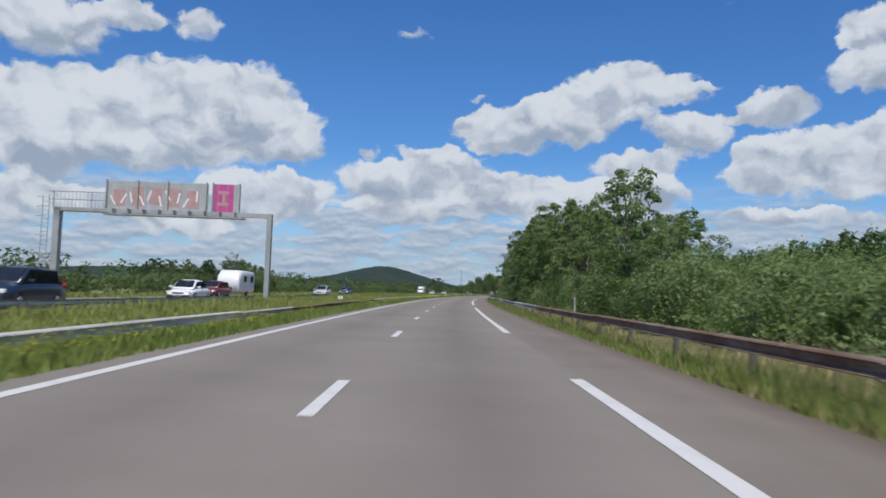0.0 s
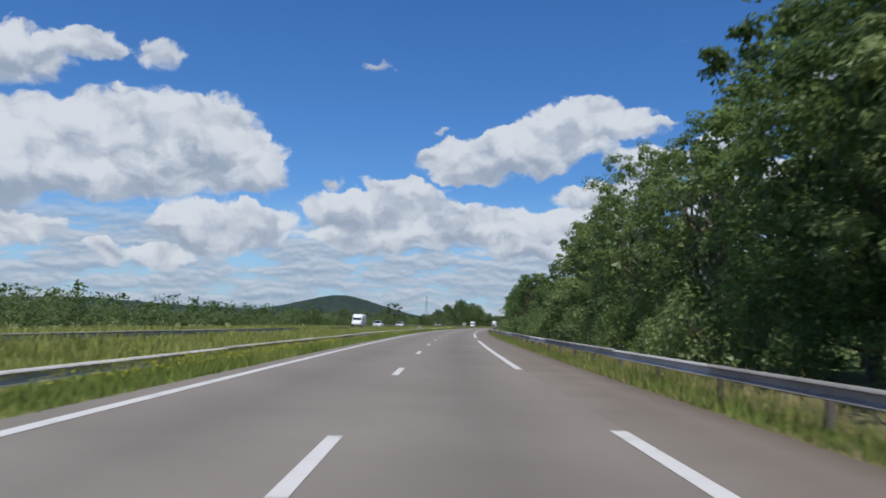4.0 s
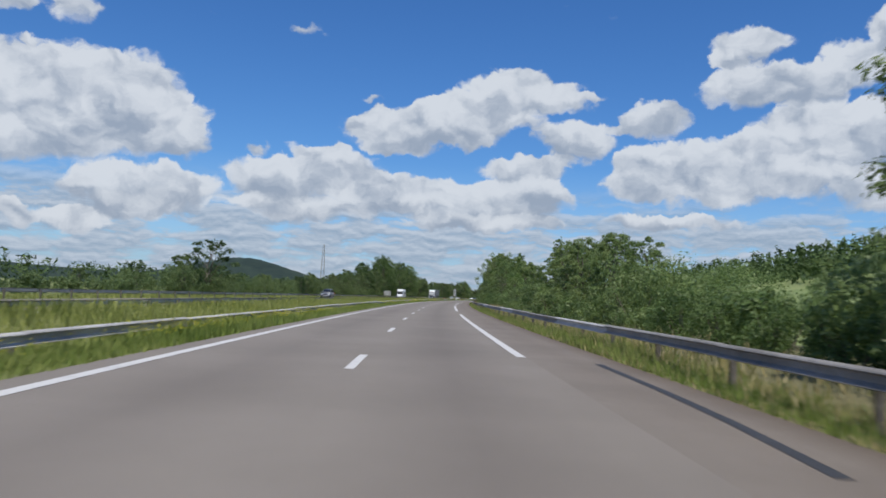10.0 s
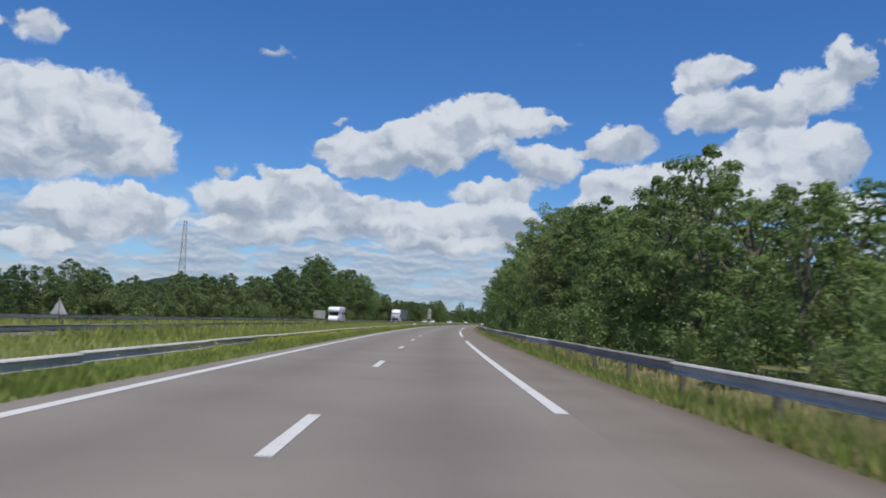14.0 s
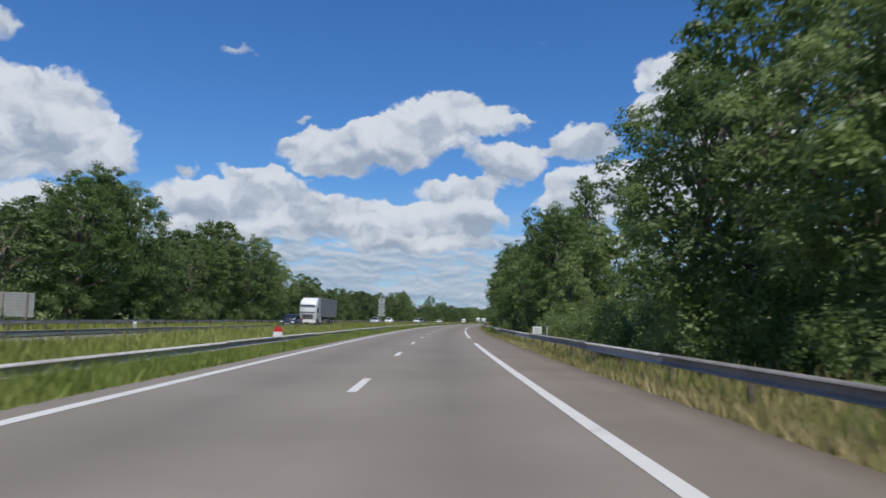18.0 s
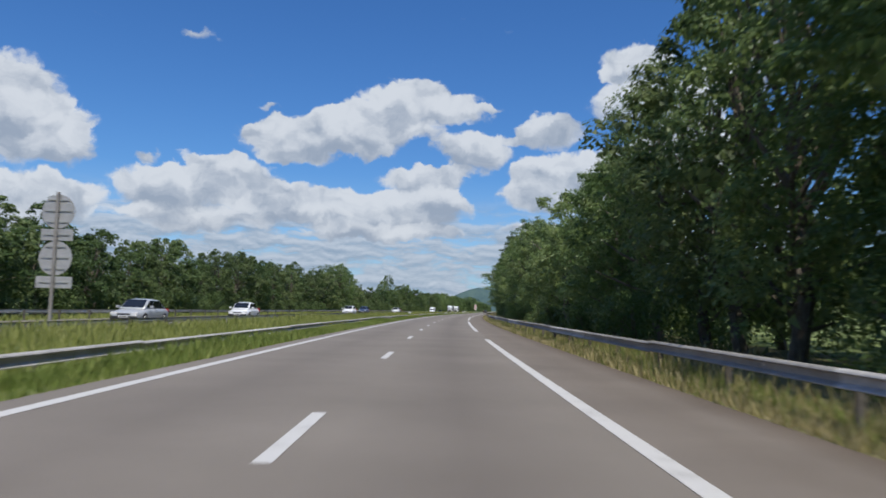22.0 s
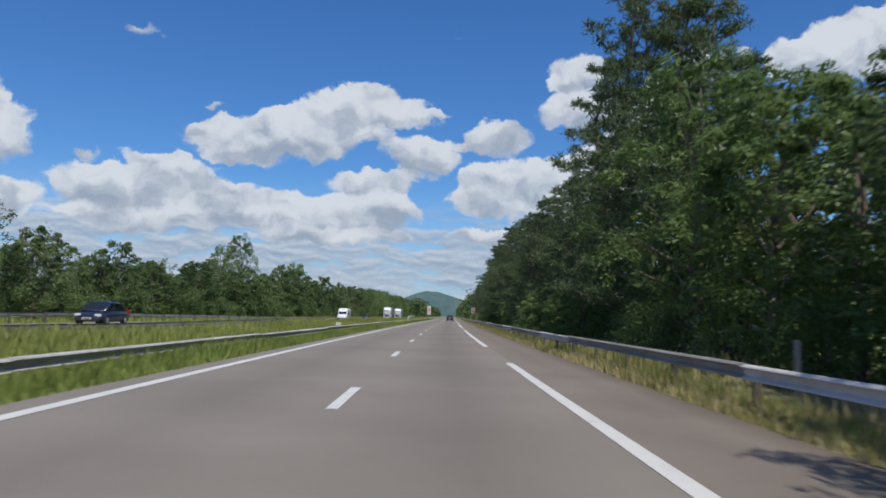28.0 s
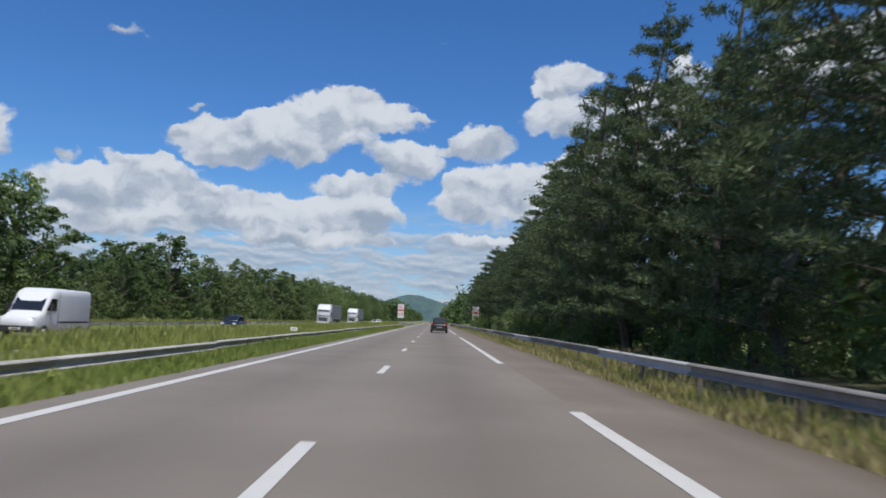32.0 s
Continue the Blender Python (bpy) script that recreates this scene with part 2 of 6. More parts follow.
# ---- materials ----
def material(name, colours, rough=0.6, metal=0.0, scale=2.0, fine_scale=30.0, bump=0.2, spread=0.0, island=0.0, specular=0.5, translucent=0.0, mix=(0.35, 0.65),
             stretch=(1, 1, 1), glow=None, tracks=None):
    """A node material: two or three colours mixed by noise at two scales, with relief from the finer one; spread varies it from thing to thing."""
    m = bpy.data.materials.new(name)
    m.use_nodes = True
    n, l = m.node_tree.nodes, m.node_tree.links
    b = n["Principled BSDF"]
    geo = n.new("ShaderNodeNewGeometry")
    mapping = n.new("ShaderNodeVectorMath")
    mapping.operation = "MULTIPLY"
    l.new(geo.outputs["Position"], mapping.inputs[0])
    mapping.inputs[1].default_value = stretch
    coarse, close = n.new("ShaderNodeTexNoise"), n.new("ShaderNodeTexNoise")
    for tex, sc in ((coarse, scale), (close, fine_scale)):
        l.new(mapping.outputs[0], tex.inputs["Vector"])
        tex.inputs["Scale"].default_value, tex.inputs["Detail"].default_value, tex.inputs["Roughness"].default_value = sc, 5.0, 0.6
    blend = n.new("ShaderNodeMath")
    blend.operation = "MULTIPLY_ADD"
    l.new(close.outputs[0], blend.inputs[0])
    blend.inputs[1].default_value = 0.45
    half = n.new("ShaderNodeMath")
    half.operation = "MULTIPLY"
    l.new(coarse.outputs[0], half.inputs[0])
    half.inputs[1].default_value = 0.6
    l.new(half.outputs[0], blend.inputs[2])
    last = blend.outputs[0]
    for amount, socket in ((spread, "object"), (island, "island")):
        if amount:
            source = n.new("ShaderNodeObjectInfo").outputs["Random"] if socket == "object" else geo.outputs["Random Per Island"]
            add = n.new("ShaderNodeMath")
            add.operation = "MULTIPLY_ADD"
            l.new(source, add.inputs[0])
            add.inputs[1].default_value = amount
            centre = n.new("ShaderNodeMath")
            centre.operation = "SUBTRACT"
            l.new(last, centre.inputs[0])
            centre.inputs[1].default_value = amount / 2
            l.new(centre.outputs[0], add.inputs[2])
            last = add.outputs[0]
    ramp = n.new("ShaderNodeValToRGB")
    l.new(last, ramp.inputs[0])
    ramp.color_ramp.elements[0].position, ramp.color_ramp.elements[-1].position = mix
    ramp.color_ramp.elements[0].color, ramp.color_ramp.elements[-1].color = (*colours[0], 1), (*colours[-1], 1)
    if len(colours) > 2:
        ramp.color_ramp.elements.new(sum(mix) / 2).color = (*colours[1], 1)
    colour = ramp.outputs[0]
    if tracks:
        # oil and wear along the middle of each lane
        across, wear = n.new("ShaderNodeAttribute"), n.new("ShaderNodeMixRGB")
        across.attribute_name = "wear"
        wear.blend_type = "MULTIPLY"
        l.new(across.outputs["Fac"], wear.inputs[0])
        l.new(colour, wear.inputs[1])
        wear.inputs[2].default_value = tracks
        colour = wear.outputs[0]
    l.new(colour, b.inputs["Base Color"])
    b.inputs["Roughness"].default_value, b.inputs["Metallic"].default_value = rough, metal
    b.inputs["Specular IOR Level"].default_value = specular
    if bump:
        relief = n.new("ShaderNodeBump")
        relief.inputs["Strength"].default_value, relief.inputs["Distance"].default_value = bump, 0.02
        l.new(close.outputs[0], relief.inputs["Height"])
        l.new(relief.outputs[0], b.inputs["Normal"])
    if translucent:
        soft, join = n.new("ShaderNodeBsdfTranslucent"), n.new("ShaderNodeMixShader")
        l.new(ramp.outputs[0], soft.inputs["Color"])
        join.inputs[0].default_value = translucent
        l.new(b.outputs[0], join.inputs[1])
        l.new(soft.outputs[0], join.inputs[2])
        l.new(join.outputs[0], n["Material Output"].inputs["Surface"])
    if glow:
        b.inputs["Emission Color"].default_value, b.inputs["Emission Strength"].default_value = (*glow[:3], 1), glow[3]
    return m


def grey(v, warm=0.0):
    return (v * (1 + warm), v, v * (1 - warm))


ASPHALT = material("worn_asphalt", [(0.162, 0.140, 0.117), (0.203, 0.177, 0.149), (0.246, 0.216, 0.184)], rough=0.82, scale=0.22, fine_scale=90, bump=0.25, mix=(0.3, 0.72), tracks=(0.80, 0.79, 0.79, 1))
SHOULDER = material("shoulder_asphalt", tracks=(0.62, 0.56, 0.50, 1), colours=[(0.148, 0.124, 0.102), (0.188, 0.160, 0.133), (0.230, 0.199, 0.168)], rough=0.86, scale=0.35, fine_scale=70, bump=0.35, mix=(0.3, 0.72))
PAINT = material("road_paint", [(0.24, 0.23, 0.215), (0.45, 0.44, 0.42), (0.57, 0.56, 0.54)], rough=0.7, scale=1.8, fine_scale=60, bump=0.15, mix=(0.25, 0.5))
EARTH = material("meadow_ground", [(0.09, 0.12, 0.03), (0.145, 0.175, 0.045), (0.21, 0.21, 0.08)], rough=0.95, scale=0.25, fine_scale=9, bump=0.6)
DIRT = material("verge_soil", [(0.075, 0.08, 0.032), (0.125, 0.118, 0.05), (0.19, 0.165, 0.08)], rough=0.95, scale=0.8, fine_scale=14, bump=0.6)
PASTURE = material("hay_meadow", [(0.11, 0.16, 0.045), (0.17, 0.22, 0.065), (0.24, 0.27, 0.10)], rough=0.95, scale=0.03, fine_scale=1.2, bump=0.4)
GRASS = material("grass", [(0.128, 0.185, 0.038), (0.192, 0.250, 0.060), (0.285, 0.325, 0.098)], rough=0.75, scale=0.12, fine_scale=5, bump=0.0, island=0.25, specular=0.2, translucent=0.3)
DRY = material("dry_grass", [(0.18, 0.19, 0.06), (0.36, 0.31, 0.14), (0.52, 0.44, 0.24)], rough=0.8, scale=0.15, fine_scale=5, bump=0.0, island=0.4, specular=0.2, translucent=0.3)
MEADOW = material("tall_meadow_grass", [(0.18, 0.21, 0.05), (0.25, 0.28, 0.075), (0.35, 0.36, 0.13)], rough=0.75, scale=0.08, fine_scale=4, bump=0.0, island=0.3, specular=0.2, translucent=0.3)
YELLOW = material("yellow_flowers", [(0.48, 0.44, 0.03), (0.60, 0.55, 0.04)], rough=0.7, bump=0.0, translucent=0.25)
WHITE_FLOWER = material("white_flowers", [(0.6, 0.6, 0.52), (0.78, 0.78, 0.70)], rough=0.7, bump=0.0, translucent=0.25)
LEAF = material("broad_leaves", [(0.086, 0.142, 0.042), (0.146, 0.220, 0.066), (0.235, 0.305, 0.112)], rough=0.45, scale=0.25, fine_scale=3, bump=0.0, spread=0.3, island=0.12, specular=0.4, translucent=0.48)
PALE_LEAF = material("pale_leaves", [(0.078, 0.118, 0.042), (0.125, 0.172, 0.060), (0.190, 0.235, 0.096)], rough=0.5, scale=0.25, fine_scale=3, bump=0.0, spread=0.2, island=0.12, specular=0.35, translucent=0.45)
# LEAF at 0.7: shade on the trees across the motorway, put into the colour
SHADED_LEAF = material("shaded_leaves", [(0.060, 0.100, 0.034), (0.100, 0.155, 0.050), (0.165, 0.220, 0.084)], rough=0.5, scale=0.25, fine_scale=3, bump=0.0, spread=0.3, island=0.12, specular=0.3, translucent=0.4)
# fresh green, a fifth over LEAF: the maples' sunlit look is in the colour
FRESH_LIT_LEAF = material("fresh_lit_leaves", [(0.105, 0.175, 0.045), (0.175, 0.265, 0.072), (0.270, 0.350, 0.125)], rough=0.45, scale=0.25, fine_scale=3, bump=0.0, spread=0.3, island=0.12, specular=0.4, translucent=0.5)
RED_LEAF = material("copper_leaves", [(0.060, 0.040, 0.024), (0.105, 0.066, 0.036), (0.15, 0.10, 0.05)], rough=0.55, bump=0.0, spread=0.1, island=0.3, specular=0.35, translucent=0.25)
NEEDLE = material("pine_needles", [(0.050, 0.078, 0.036), (0.082, 0.120, 0.052), (0.125, 0.165, 0.076)], rough=0.5, scale=0.3, fine_scale=3, bump=0.0, spread=0.15, island=0.12, specular=0.3, translucent=0.25)
FAR_WOOD = material("far_woods", [(0.045, 0.075, 0.03), (0.07, 0.11, 0.042), (0.11, 0.155, 0.06)], rough=0.9, scale=0.05, fine_scale=0.6, bump=0.3, island=0.35, specular=0.1)
# bluish air haze over the farthest hills, put into the base colour
HAZE_TINT = material("haze_tinted_hill", [(0.055, 0.095, 0.105), (0.075, 0.12, 0.12), (0.095, 0.145, 0.13)], rough=1.0, scale=0.008, fine_scale=0.06, bump=0.8, specular=0.05)
HILL = material("wooded_hill", [(0.022, 0.036, 0.034), (0.032, 0.048, 0.042), (0.045, 0.064, 0.050)], rough=1.0, scale=0.012, fine_scale=0.09, bump=0.8, specular=0.05)
BARK = material("bark", [(0.06, 0.048, 0.035), (0.12, 0.10, 0.075), (0.19, 0.165, 0.13)], rough=0.95, scale=2, fine_scale=18, bump=0.7, stretch=(1, 1, 0.3))
STEEL = material("galvanised_steel", [grey(0.15, 0.08), grey(0.22, 0.07), grey(0.31, 0.06)], rough=0.6, metal=0.0, specular=0.25, scale=0.5, fine_scale=12, bump=0.05, spread=0.15)
PALE_STEEL = material("pale_galvanised_steel", [grey(0.30, 0.05), grey(0.42, 0.04), grey(0.54, 0.03)], rough=0.6, metal=0.0, specular=0.25, scale=0.6, fine_scale=12, bump=0.05, spread=0.2)
RUST = material("rusty_steel", [(0.10, 0.055, 0.035), (0.17, 0.10, 0.065), (0.26, 0.2, 0.16)], rough=0.8, metal=0.2, scale=0.9, fine_scale=14, bump=0.3)
RAIL_GREY = material("dark_steel_post", [grey(0.05, 0.1), grey(0.09, 0.1), grey(0.14, 0.08)], rough=0.8, scale=2, fine_scale=20, bump=0.2, specular=0.2)
POST = material("weathered_post", [grey(0.16, 0.08), grey(0.26, 0.06), grey(0.36, 0.05)], rough=0.85, scale=3, fine_scale=25, bump=0.4)
GANTRY = material("grey_painted_steel", [(0.27, 0.28, 0.28), (0.33, 0.34, 0.335), (0.40, 0.405, 0.395)], rough=0.6, metal=0.1, scale=0.8, fine_scale=15, bump=0.1)
ALU = material("sign_back_aluminium", [grey(0.36), grey(0.43), grey(0.50)], rough=0.5, metal=0.3, scale=1.5, fine_scale=20, bump=0.05)
SIGN_WHITE = material("sign_white", [grey(0.72), grey(0.8)], rough=0.45, scale=3, bump=0.0)
SIGN_RED = material("sign_red", [(0.45, 0.02, 0.02), (0.55, 0.035, 0.03)], rough=0.45, scale=3, bump=0.0)
SIGN_BLACK = material("sign_black", [grey(0.015), grey(0.03)], rough=0.5, scale=3, bump=0.0)
SPRAY_RED = material("spray_red", [(0.40, 0.21, 0.20), (0.48, 0.31, 0.30)], rough=0.6, scale=2, bump=0.0)
SPRAY_PINK = material("spray_pink", [(0.42, 0.05, 0.20), (0.54, 0.09, 0.29)], rough=0.6, scale=2, bump=0.0)
GLASS = material("car_glass", [(0.012, 0.014, 0.016), (0.02, 0.023, 0.026)], rough=0.06, bump=0.0, specular=0.8)
TAR = material("sealing_tar", [grey(0.03), grey(0.05)], rough=0.6, scale=3, fine_scale=40, bump=0.2)
RUBBER = material("tyre_rubber", [grey(0.012), grey(0.025)], rough=0.85, bump=0.2)
RIM = material("wheel_rim", [grey(0.38), grey(0.5)], rough=0.35, metal=0.8, bump=0.0)
TRIM = material("black_trim", [grey(0.014), grey(0.026)], rough=0.6, bump=0.05)
LAMP = material("headlamp", [grey(0.6), grey(0.75)], rough=0.12, bump=0.0)
TAIL = material("tail_lamp", [(0.28, 0.012, 0.012), (0.36, 0.02, 0.02)], rough=0.2, bump=0.0)
PLATE = material("number_plate", [grey(0.6), grey(0.7)], rough=0.5, bump=0.0)
TARP = material("grey_tarpaulin", [(0.20, 0.215, 0.225), (0.25, 0.265, 0.275), (0.30, 0.315, 0.32)], rough=0.65, scale=0.4, fine_scale=3, bump=0.15)


def body_paint(name, colour):
    return material(name, [tuple(0.9 * c for c in colour), colour], rough=0.28, scale=1.0, fine_scale=6, bump=0.0, specular=0.6)


# ---- mesh helpers ----
def part(name, bm, mat, parent=None, label=""):
    """Links a bmesh (or a ready mesh) as one object under a thing or a part."""
    if isinstance(bm, bmesh.types.BMesh):
        mesh = bpy.data.meshes.new(name)
        bm.to_mesh(mesh)
        bm.free()
    else:
        mesh = bm
    if mat and not mesh.materials:
        mesh.materials.append(mat)
    ob = new(name, mesh)
    ob.parent = parent
    if label:
        ob["label"] = label
    return ob


def thing(name, m, label, category, group="", kind=""):
    ob = new(name)
    ob.empty_display_size = 0.2
    ob.matrix_world = m
    return tagged(ob, label, category, group, kind)


def block(bm, size, at, bevel=0.0, turn=None):
    """A box of that size round a middle, with bevelled edges."""
    m = Matrix.Translation(at) @ (turn or Matrix())
    made = bmesh.ops.create_cube(bm, size=1.0, matrix=m @ Matrix.Diagonal((*size, 1)))
    if bevel:
        edges = list({e for v in made["verts"] for e in v.link_edges})
        bmesh.ops.bevel(bm, geom=edges, offset=bevel, segments=2, profile=0.6, affect="EDGES")
    return bm


def rod(bm, a, b, r, r2=None, sides=8):
    a, b = Vector(a), Vector(b)
    d = b - a
    m = Matrix.Translation((a + b) / 2) @ d.to_track_quat("Z", "Y").to_matrix().to_4x4()
    bmesh.ops.create_cone(bm, cap_ends=True, segments=sides, radius1=r, radius2=r if r2 is None else r2, depth=d.length, matrix=m)
    return bm


def sheet(name, verts, faces, smooth=True):
    mesh = bpy.data.meshes.new(name)
    mesh.from_pydata(verts, [], faces)
    if smooth:
        mesh.polygons.foreach_set("use_smooth", [True] * len(mesh.polygons))
    return mesh


def triangles(name, points):
    """A mesh from an array of loose triangles (n, 3, 3), quickly."""
    n = len(points)
    mesh = bpy.data.meshes.new(name)
    mesh.vertices.add(n * 3)
    mesh.loops.add(n * 3)
    mesh.polygons.add(n)
    mesh.vertices.foreach_set("co", np.asarray(points, dtype=np.float32).ravel())
    mesh.loops.foreach_set("vertex_index", np.arange(n * 3, dtype=np.int32))
    mesh.polygons.foreach_set("loop_start", np.arange(0, n * 3, 3, dtype=np.int32))
    mesh.polygons.foreach_set("loop_total", np.full(n, 3, dtype=np.int32))
    mesh.update()
    return mesh


def leaf_mesh(name, middle, normal, size, rng, slim=0.62, along=None):
    """Pointed leaves, one triangle each, lying across the normals at the middles given."""
    n = len(middle)
    normal = normal / np.maximum(np.linalg.norm(normal, axis=1, keepdims=True), 1e-6)
    along = np.cross(normal, rng.normal(size=(n, 3))) if along is None else along
    along = along / np.maximum(np.linalg.norm(along, axis=1, keepdims=True), 1e-6)
    across = np.cross(normal, along)
    s = size[:, None] if np.ndim(size) else size
    foot = middle - along * s * 0.4
    return triangles(name, np.stack([foot - across * s * slim * 0.5, foot + across * s * slim * 0.5, middle + along * s * 0.6], 1))


def ribbon(name, s_values, lats, zs, mat, parent=None, label="", wear=None):
    """A sheet along the road: a row of (lat, z) carried along s. lats may be functions of s."""
    verts, faces, w = [], [], len(lats)
    for s in s_values:
        for lat, z in zip(lats, zs):
            x, y, _ = on_road(s, lat)
            verts.append((float(x), float(y), z(s) if callable(z) else z))
    for i in range(len(s_values) - 1):
        for j in range(w - 1):
            a = i * w + j
            faces.append((a, a + 1, a + w + 1, a + w))
    mesh = sheet(name, verts, faces)
    if wear:
        mesh.attributes.new("wear", "FLOAT", "POINT").data.foreach_set("value", list(wear) * len(s_values))
    return part(name, mesh, mat, parent, label)


# ---- ground and roads ----
ROAD_S = list(range(-160, 1500, 5)) + list(range(1500, 3200, 20))
edge = 4700.0
ground = part("ground", sheet("ground", [(edge * math.cos(k * math.tau / 64), edge * math.sin(k * math.tau / 64), -0.9) for k in range(64)], [tuple(range(64))], False), EARTH)
tagged(ground, "flat green valley floor reaching the horizon", "ground", kind="structure")

road = ribbon("road", ROAD_S, (-4.0, -3.0, -2.2, -1.75, -1.3, -0.5, 0.4, 1.3, 1.75, 2.2, 3.0, 3.55), (0.0,) * 12, ASPHALT,
              wear=(0.15, 0.0, 0.45, 0.75, 0.45, 0.0, 0.0, 0.65, 1.0, 0.65, 0.0, 0.1))
tagged(road, "worn grey asphalt motorway carriageway with two lanes", "road", kind="structure")
shoulder = ribbon("road_shoulder", ROAD_S, (3.55, 4.0, 4.5, 5.0, 5.35, 5.7), (0.0, -0.003, -0.006, -0.01, -0.02, -0.03), SHOULDER, wear=(0.05, 0.12, 0.30, 0.2, 0.6, 1.0))
tagged(shoulder, "brownish asphalt hard shoulder beside the lanes", "road", kind="structure")


def sunk(z):
    """The oncoming carriageway lies half a metre lower towards the far end."""
    return lambda s: z - 0.5 * min(max((s - 820) / 90, 0.0), 1.0)


far_road = ribbon("road_oncoming", ROAD_S, (-23.2, -17.2, -13.2), (sunk(-0.02), sunk(0.0), sunk(-0.02)), ASPHALT)
tagged(far_road, "worn grey asphalt carriageway for the oncoming traffic", "road", kind="structure")

verge = ribbon("verge_right", ROAD_S, (5.68, 5.9, 6.6, 8.0, 11.0, 16.0), (-0.04, -0.03, -0.08, -0.12, 0.05, 0.0), DIRT)
tagged(verge, "dry earth and grass verge behind the kerbless shoulder", "verge", kind="structure")
median = ribbon("verge_median", ROAD_S, (-13.25, -12.4, -9.0, -5.4, -4.4, -3.98), (sunk(-0.05), sunk(0.02), 0.10, 0.02, -0.03, -0.03), EARTH)
tagged(median, "wide grassy central reservation between the carriageways", "median", kind="structure")
outer = ribbon("verge_left", ROAD_S, (-75.0, -45.0, -30.0, -24.5, -23.15), (-0.95, -0.6, -0.2, sunk(-0.12), sunk(-0.05)), EARTH)
tagged(outer, "grassy strip beyond the oncoming carriageway", "verge", kind="structure")

FIELD_LAT = (15.9, 22.0, 32.0, 48.0, 70.0, 95.0, 130.0, 180.0, 240.0, 320.0, 420.0)
FIELD_Z = (-0.02, 0.3, 1.0, 2.8, 5.5, 9.0, 15.0, 21.0, 25.0, 24.0, 8.0)
field = ribbon("field", list(range(-160, 1500, 20)), FIELD_LAT, FIELD_Z, PASTURE)
tagged(field, "pale green hay meadow rising gently towards a wood", "field", kind="structure")

# painted lines; the pieces of the broken ones are parts of the road
line = ribbon("edge_line", list(range(-160, 1500, 5)), (-3.50, -3.275), (0.006, 0.006), PAINT, road, "solid white edge line")
ribbon("edge_line", list(range(-160, 1500, 5)), (-20.9, -20.7), (sunk(0.008), sunk(0.008)), PAINT, far_road)
ribbon("edge_line", list(range(-160, 1500, 5)), (-13.9, -13.7), (sunk(0.006), sunk(0.006)), PAINT, far_road)
for k in range(-4, 100):
    s = 7.4 + 13 * k
    ribbon("lane_dash", (s, s + 1.5, s + 3.0), (-0.085, 0.085), (0.006, 0.006), PAINT, road)
    ribbon("lane_dash", (s, s + 1.5, s + 3.0), (-17.4, -17.25), (sunk(0.006), sunk(0.006)), PAINT, far_road)
for k in range(-3, 25):
    s = 24.6 + 52 * k
    s -= float(np.interp(s, (500, 597, 700, 805, 857), (0.0, 2.6, 4.0, 7.2, 10.5)))
    ribbon("shoulder_dash", [s + 39 * i / 8 for i in range(9)], (3.33, 3.55), (0.006, 0.006), PAINT, road)

# a streak of sealing tar on the shoulder
STREAK = [(283.7, 4.98), (281.4, 4.96), (279.0, 4.93), (276.4, 4.82), (274.6, 4.68), (273.6, 4.59)]
rims = [on_road(s, lat + w, -0.001) for s, lat in STREAK for w in (-0.08, 0.08)]
part("tar_streak", sheet("tar_streak", [tuple(float(c) for c in p) for p in rims], [(2 * k, 2 * k + 1, 2 * k + 3, 2 * k + 2) for k in range(len(STREAK) - 1)]), TAR, shoulder, "dark streak of sealing tar")

# ---- guard rails ----
def beam_mesh(length):
    """A W-shaped steel beam along y, its face towards -x, 0.24 m high, with rolled edges."""
    shape = [(0.012, 0.120), (-0.034, 0.116), (-0.066, 0.098), (-0.080, 0.078), (-0.076, 0.068), (-0.050, 0.060), (-0.006, 0.050), (0.0, 0.040),
             (0.0, -0.040), (-0.010, -0.052), (-0.056, -0.074), (-0.084, -0.090), (-0.088, -0.100), (-0.070, -0.112), (-0.034, -0.118), (0.012, -0.120)]
    shape = shape + [(x + 0.005, z) for x, z in reversed(shape)]
    n = len(shape)
    verts = [(x, y, z) for y in (0.0, length) for x, z in shape]
    faces = [(i, (i + 1) % n, (i + 1) % n + n, i + n) for i in range(n)]
    return sheet("beam", verts, faces, False)


def post_mesh(height):
    bm = bmesh.new()
    for size, at in (((0.10, 0.006, height), (0.0, -0.03, -height / 2)), ((0.10, 0.006, height), (0.0, 0.03, -height / 2)), ((0.006, 0.06, height), (0.05, 0, -height / 2)),
                     ((0.09, 0.05, 0.12), (-0.05, 0.0, -0.12))):
        block(bm, size, at)
    mesh = bpy.data.meshes.new("post")
    bm.to_mesh(mesh)
    bm.free()
    return mesh


BEAM_RUST, BEAM_STEEL, BEAM_PALE, RAIL_POST = beam_mesh(8.06), beam_mesh(8.06), beam_mesh(8.06), post_mesh(1.0)
BEAM_PALE.materials.append(PALE_STEEL)
BEAM_RUST.materials.append(RUST)
BEAM_STEEL.materials.append(STEEL)
RAIL_POST.materials.append(RAIL_GREY)


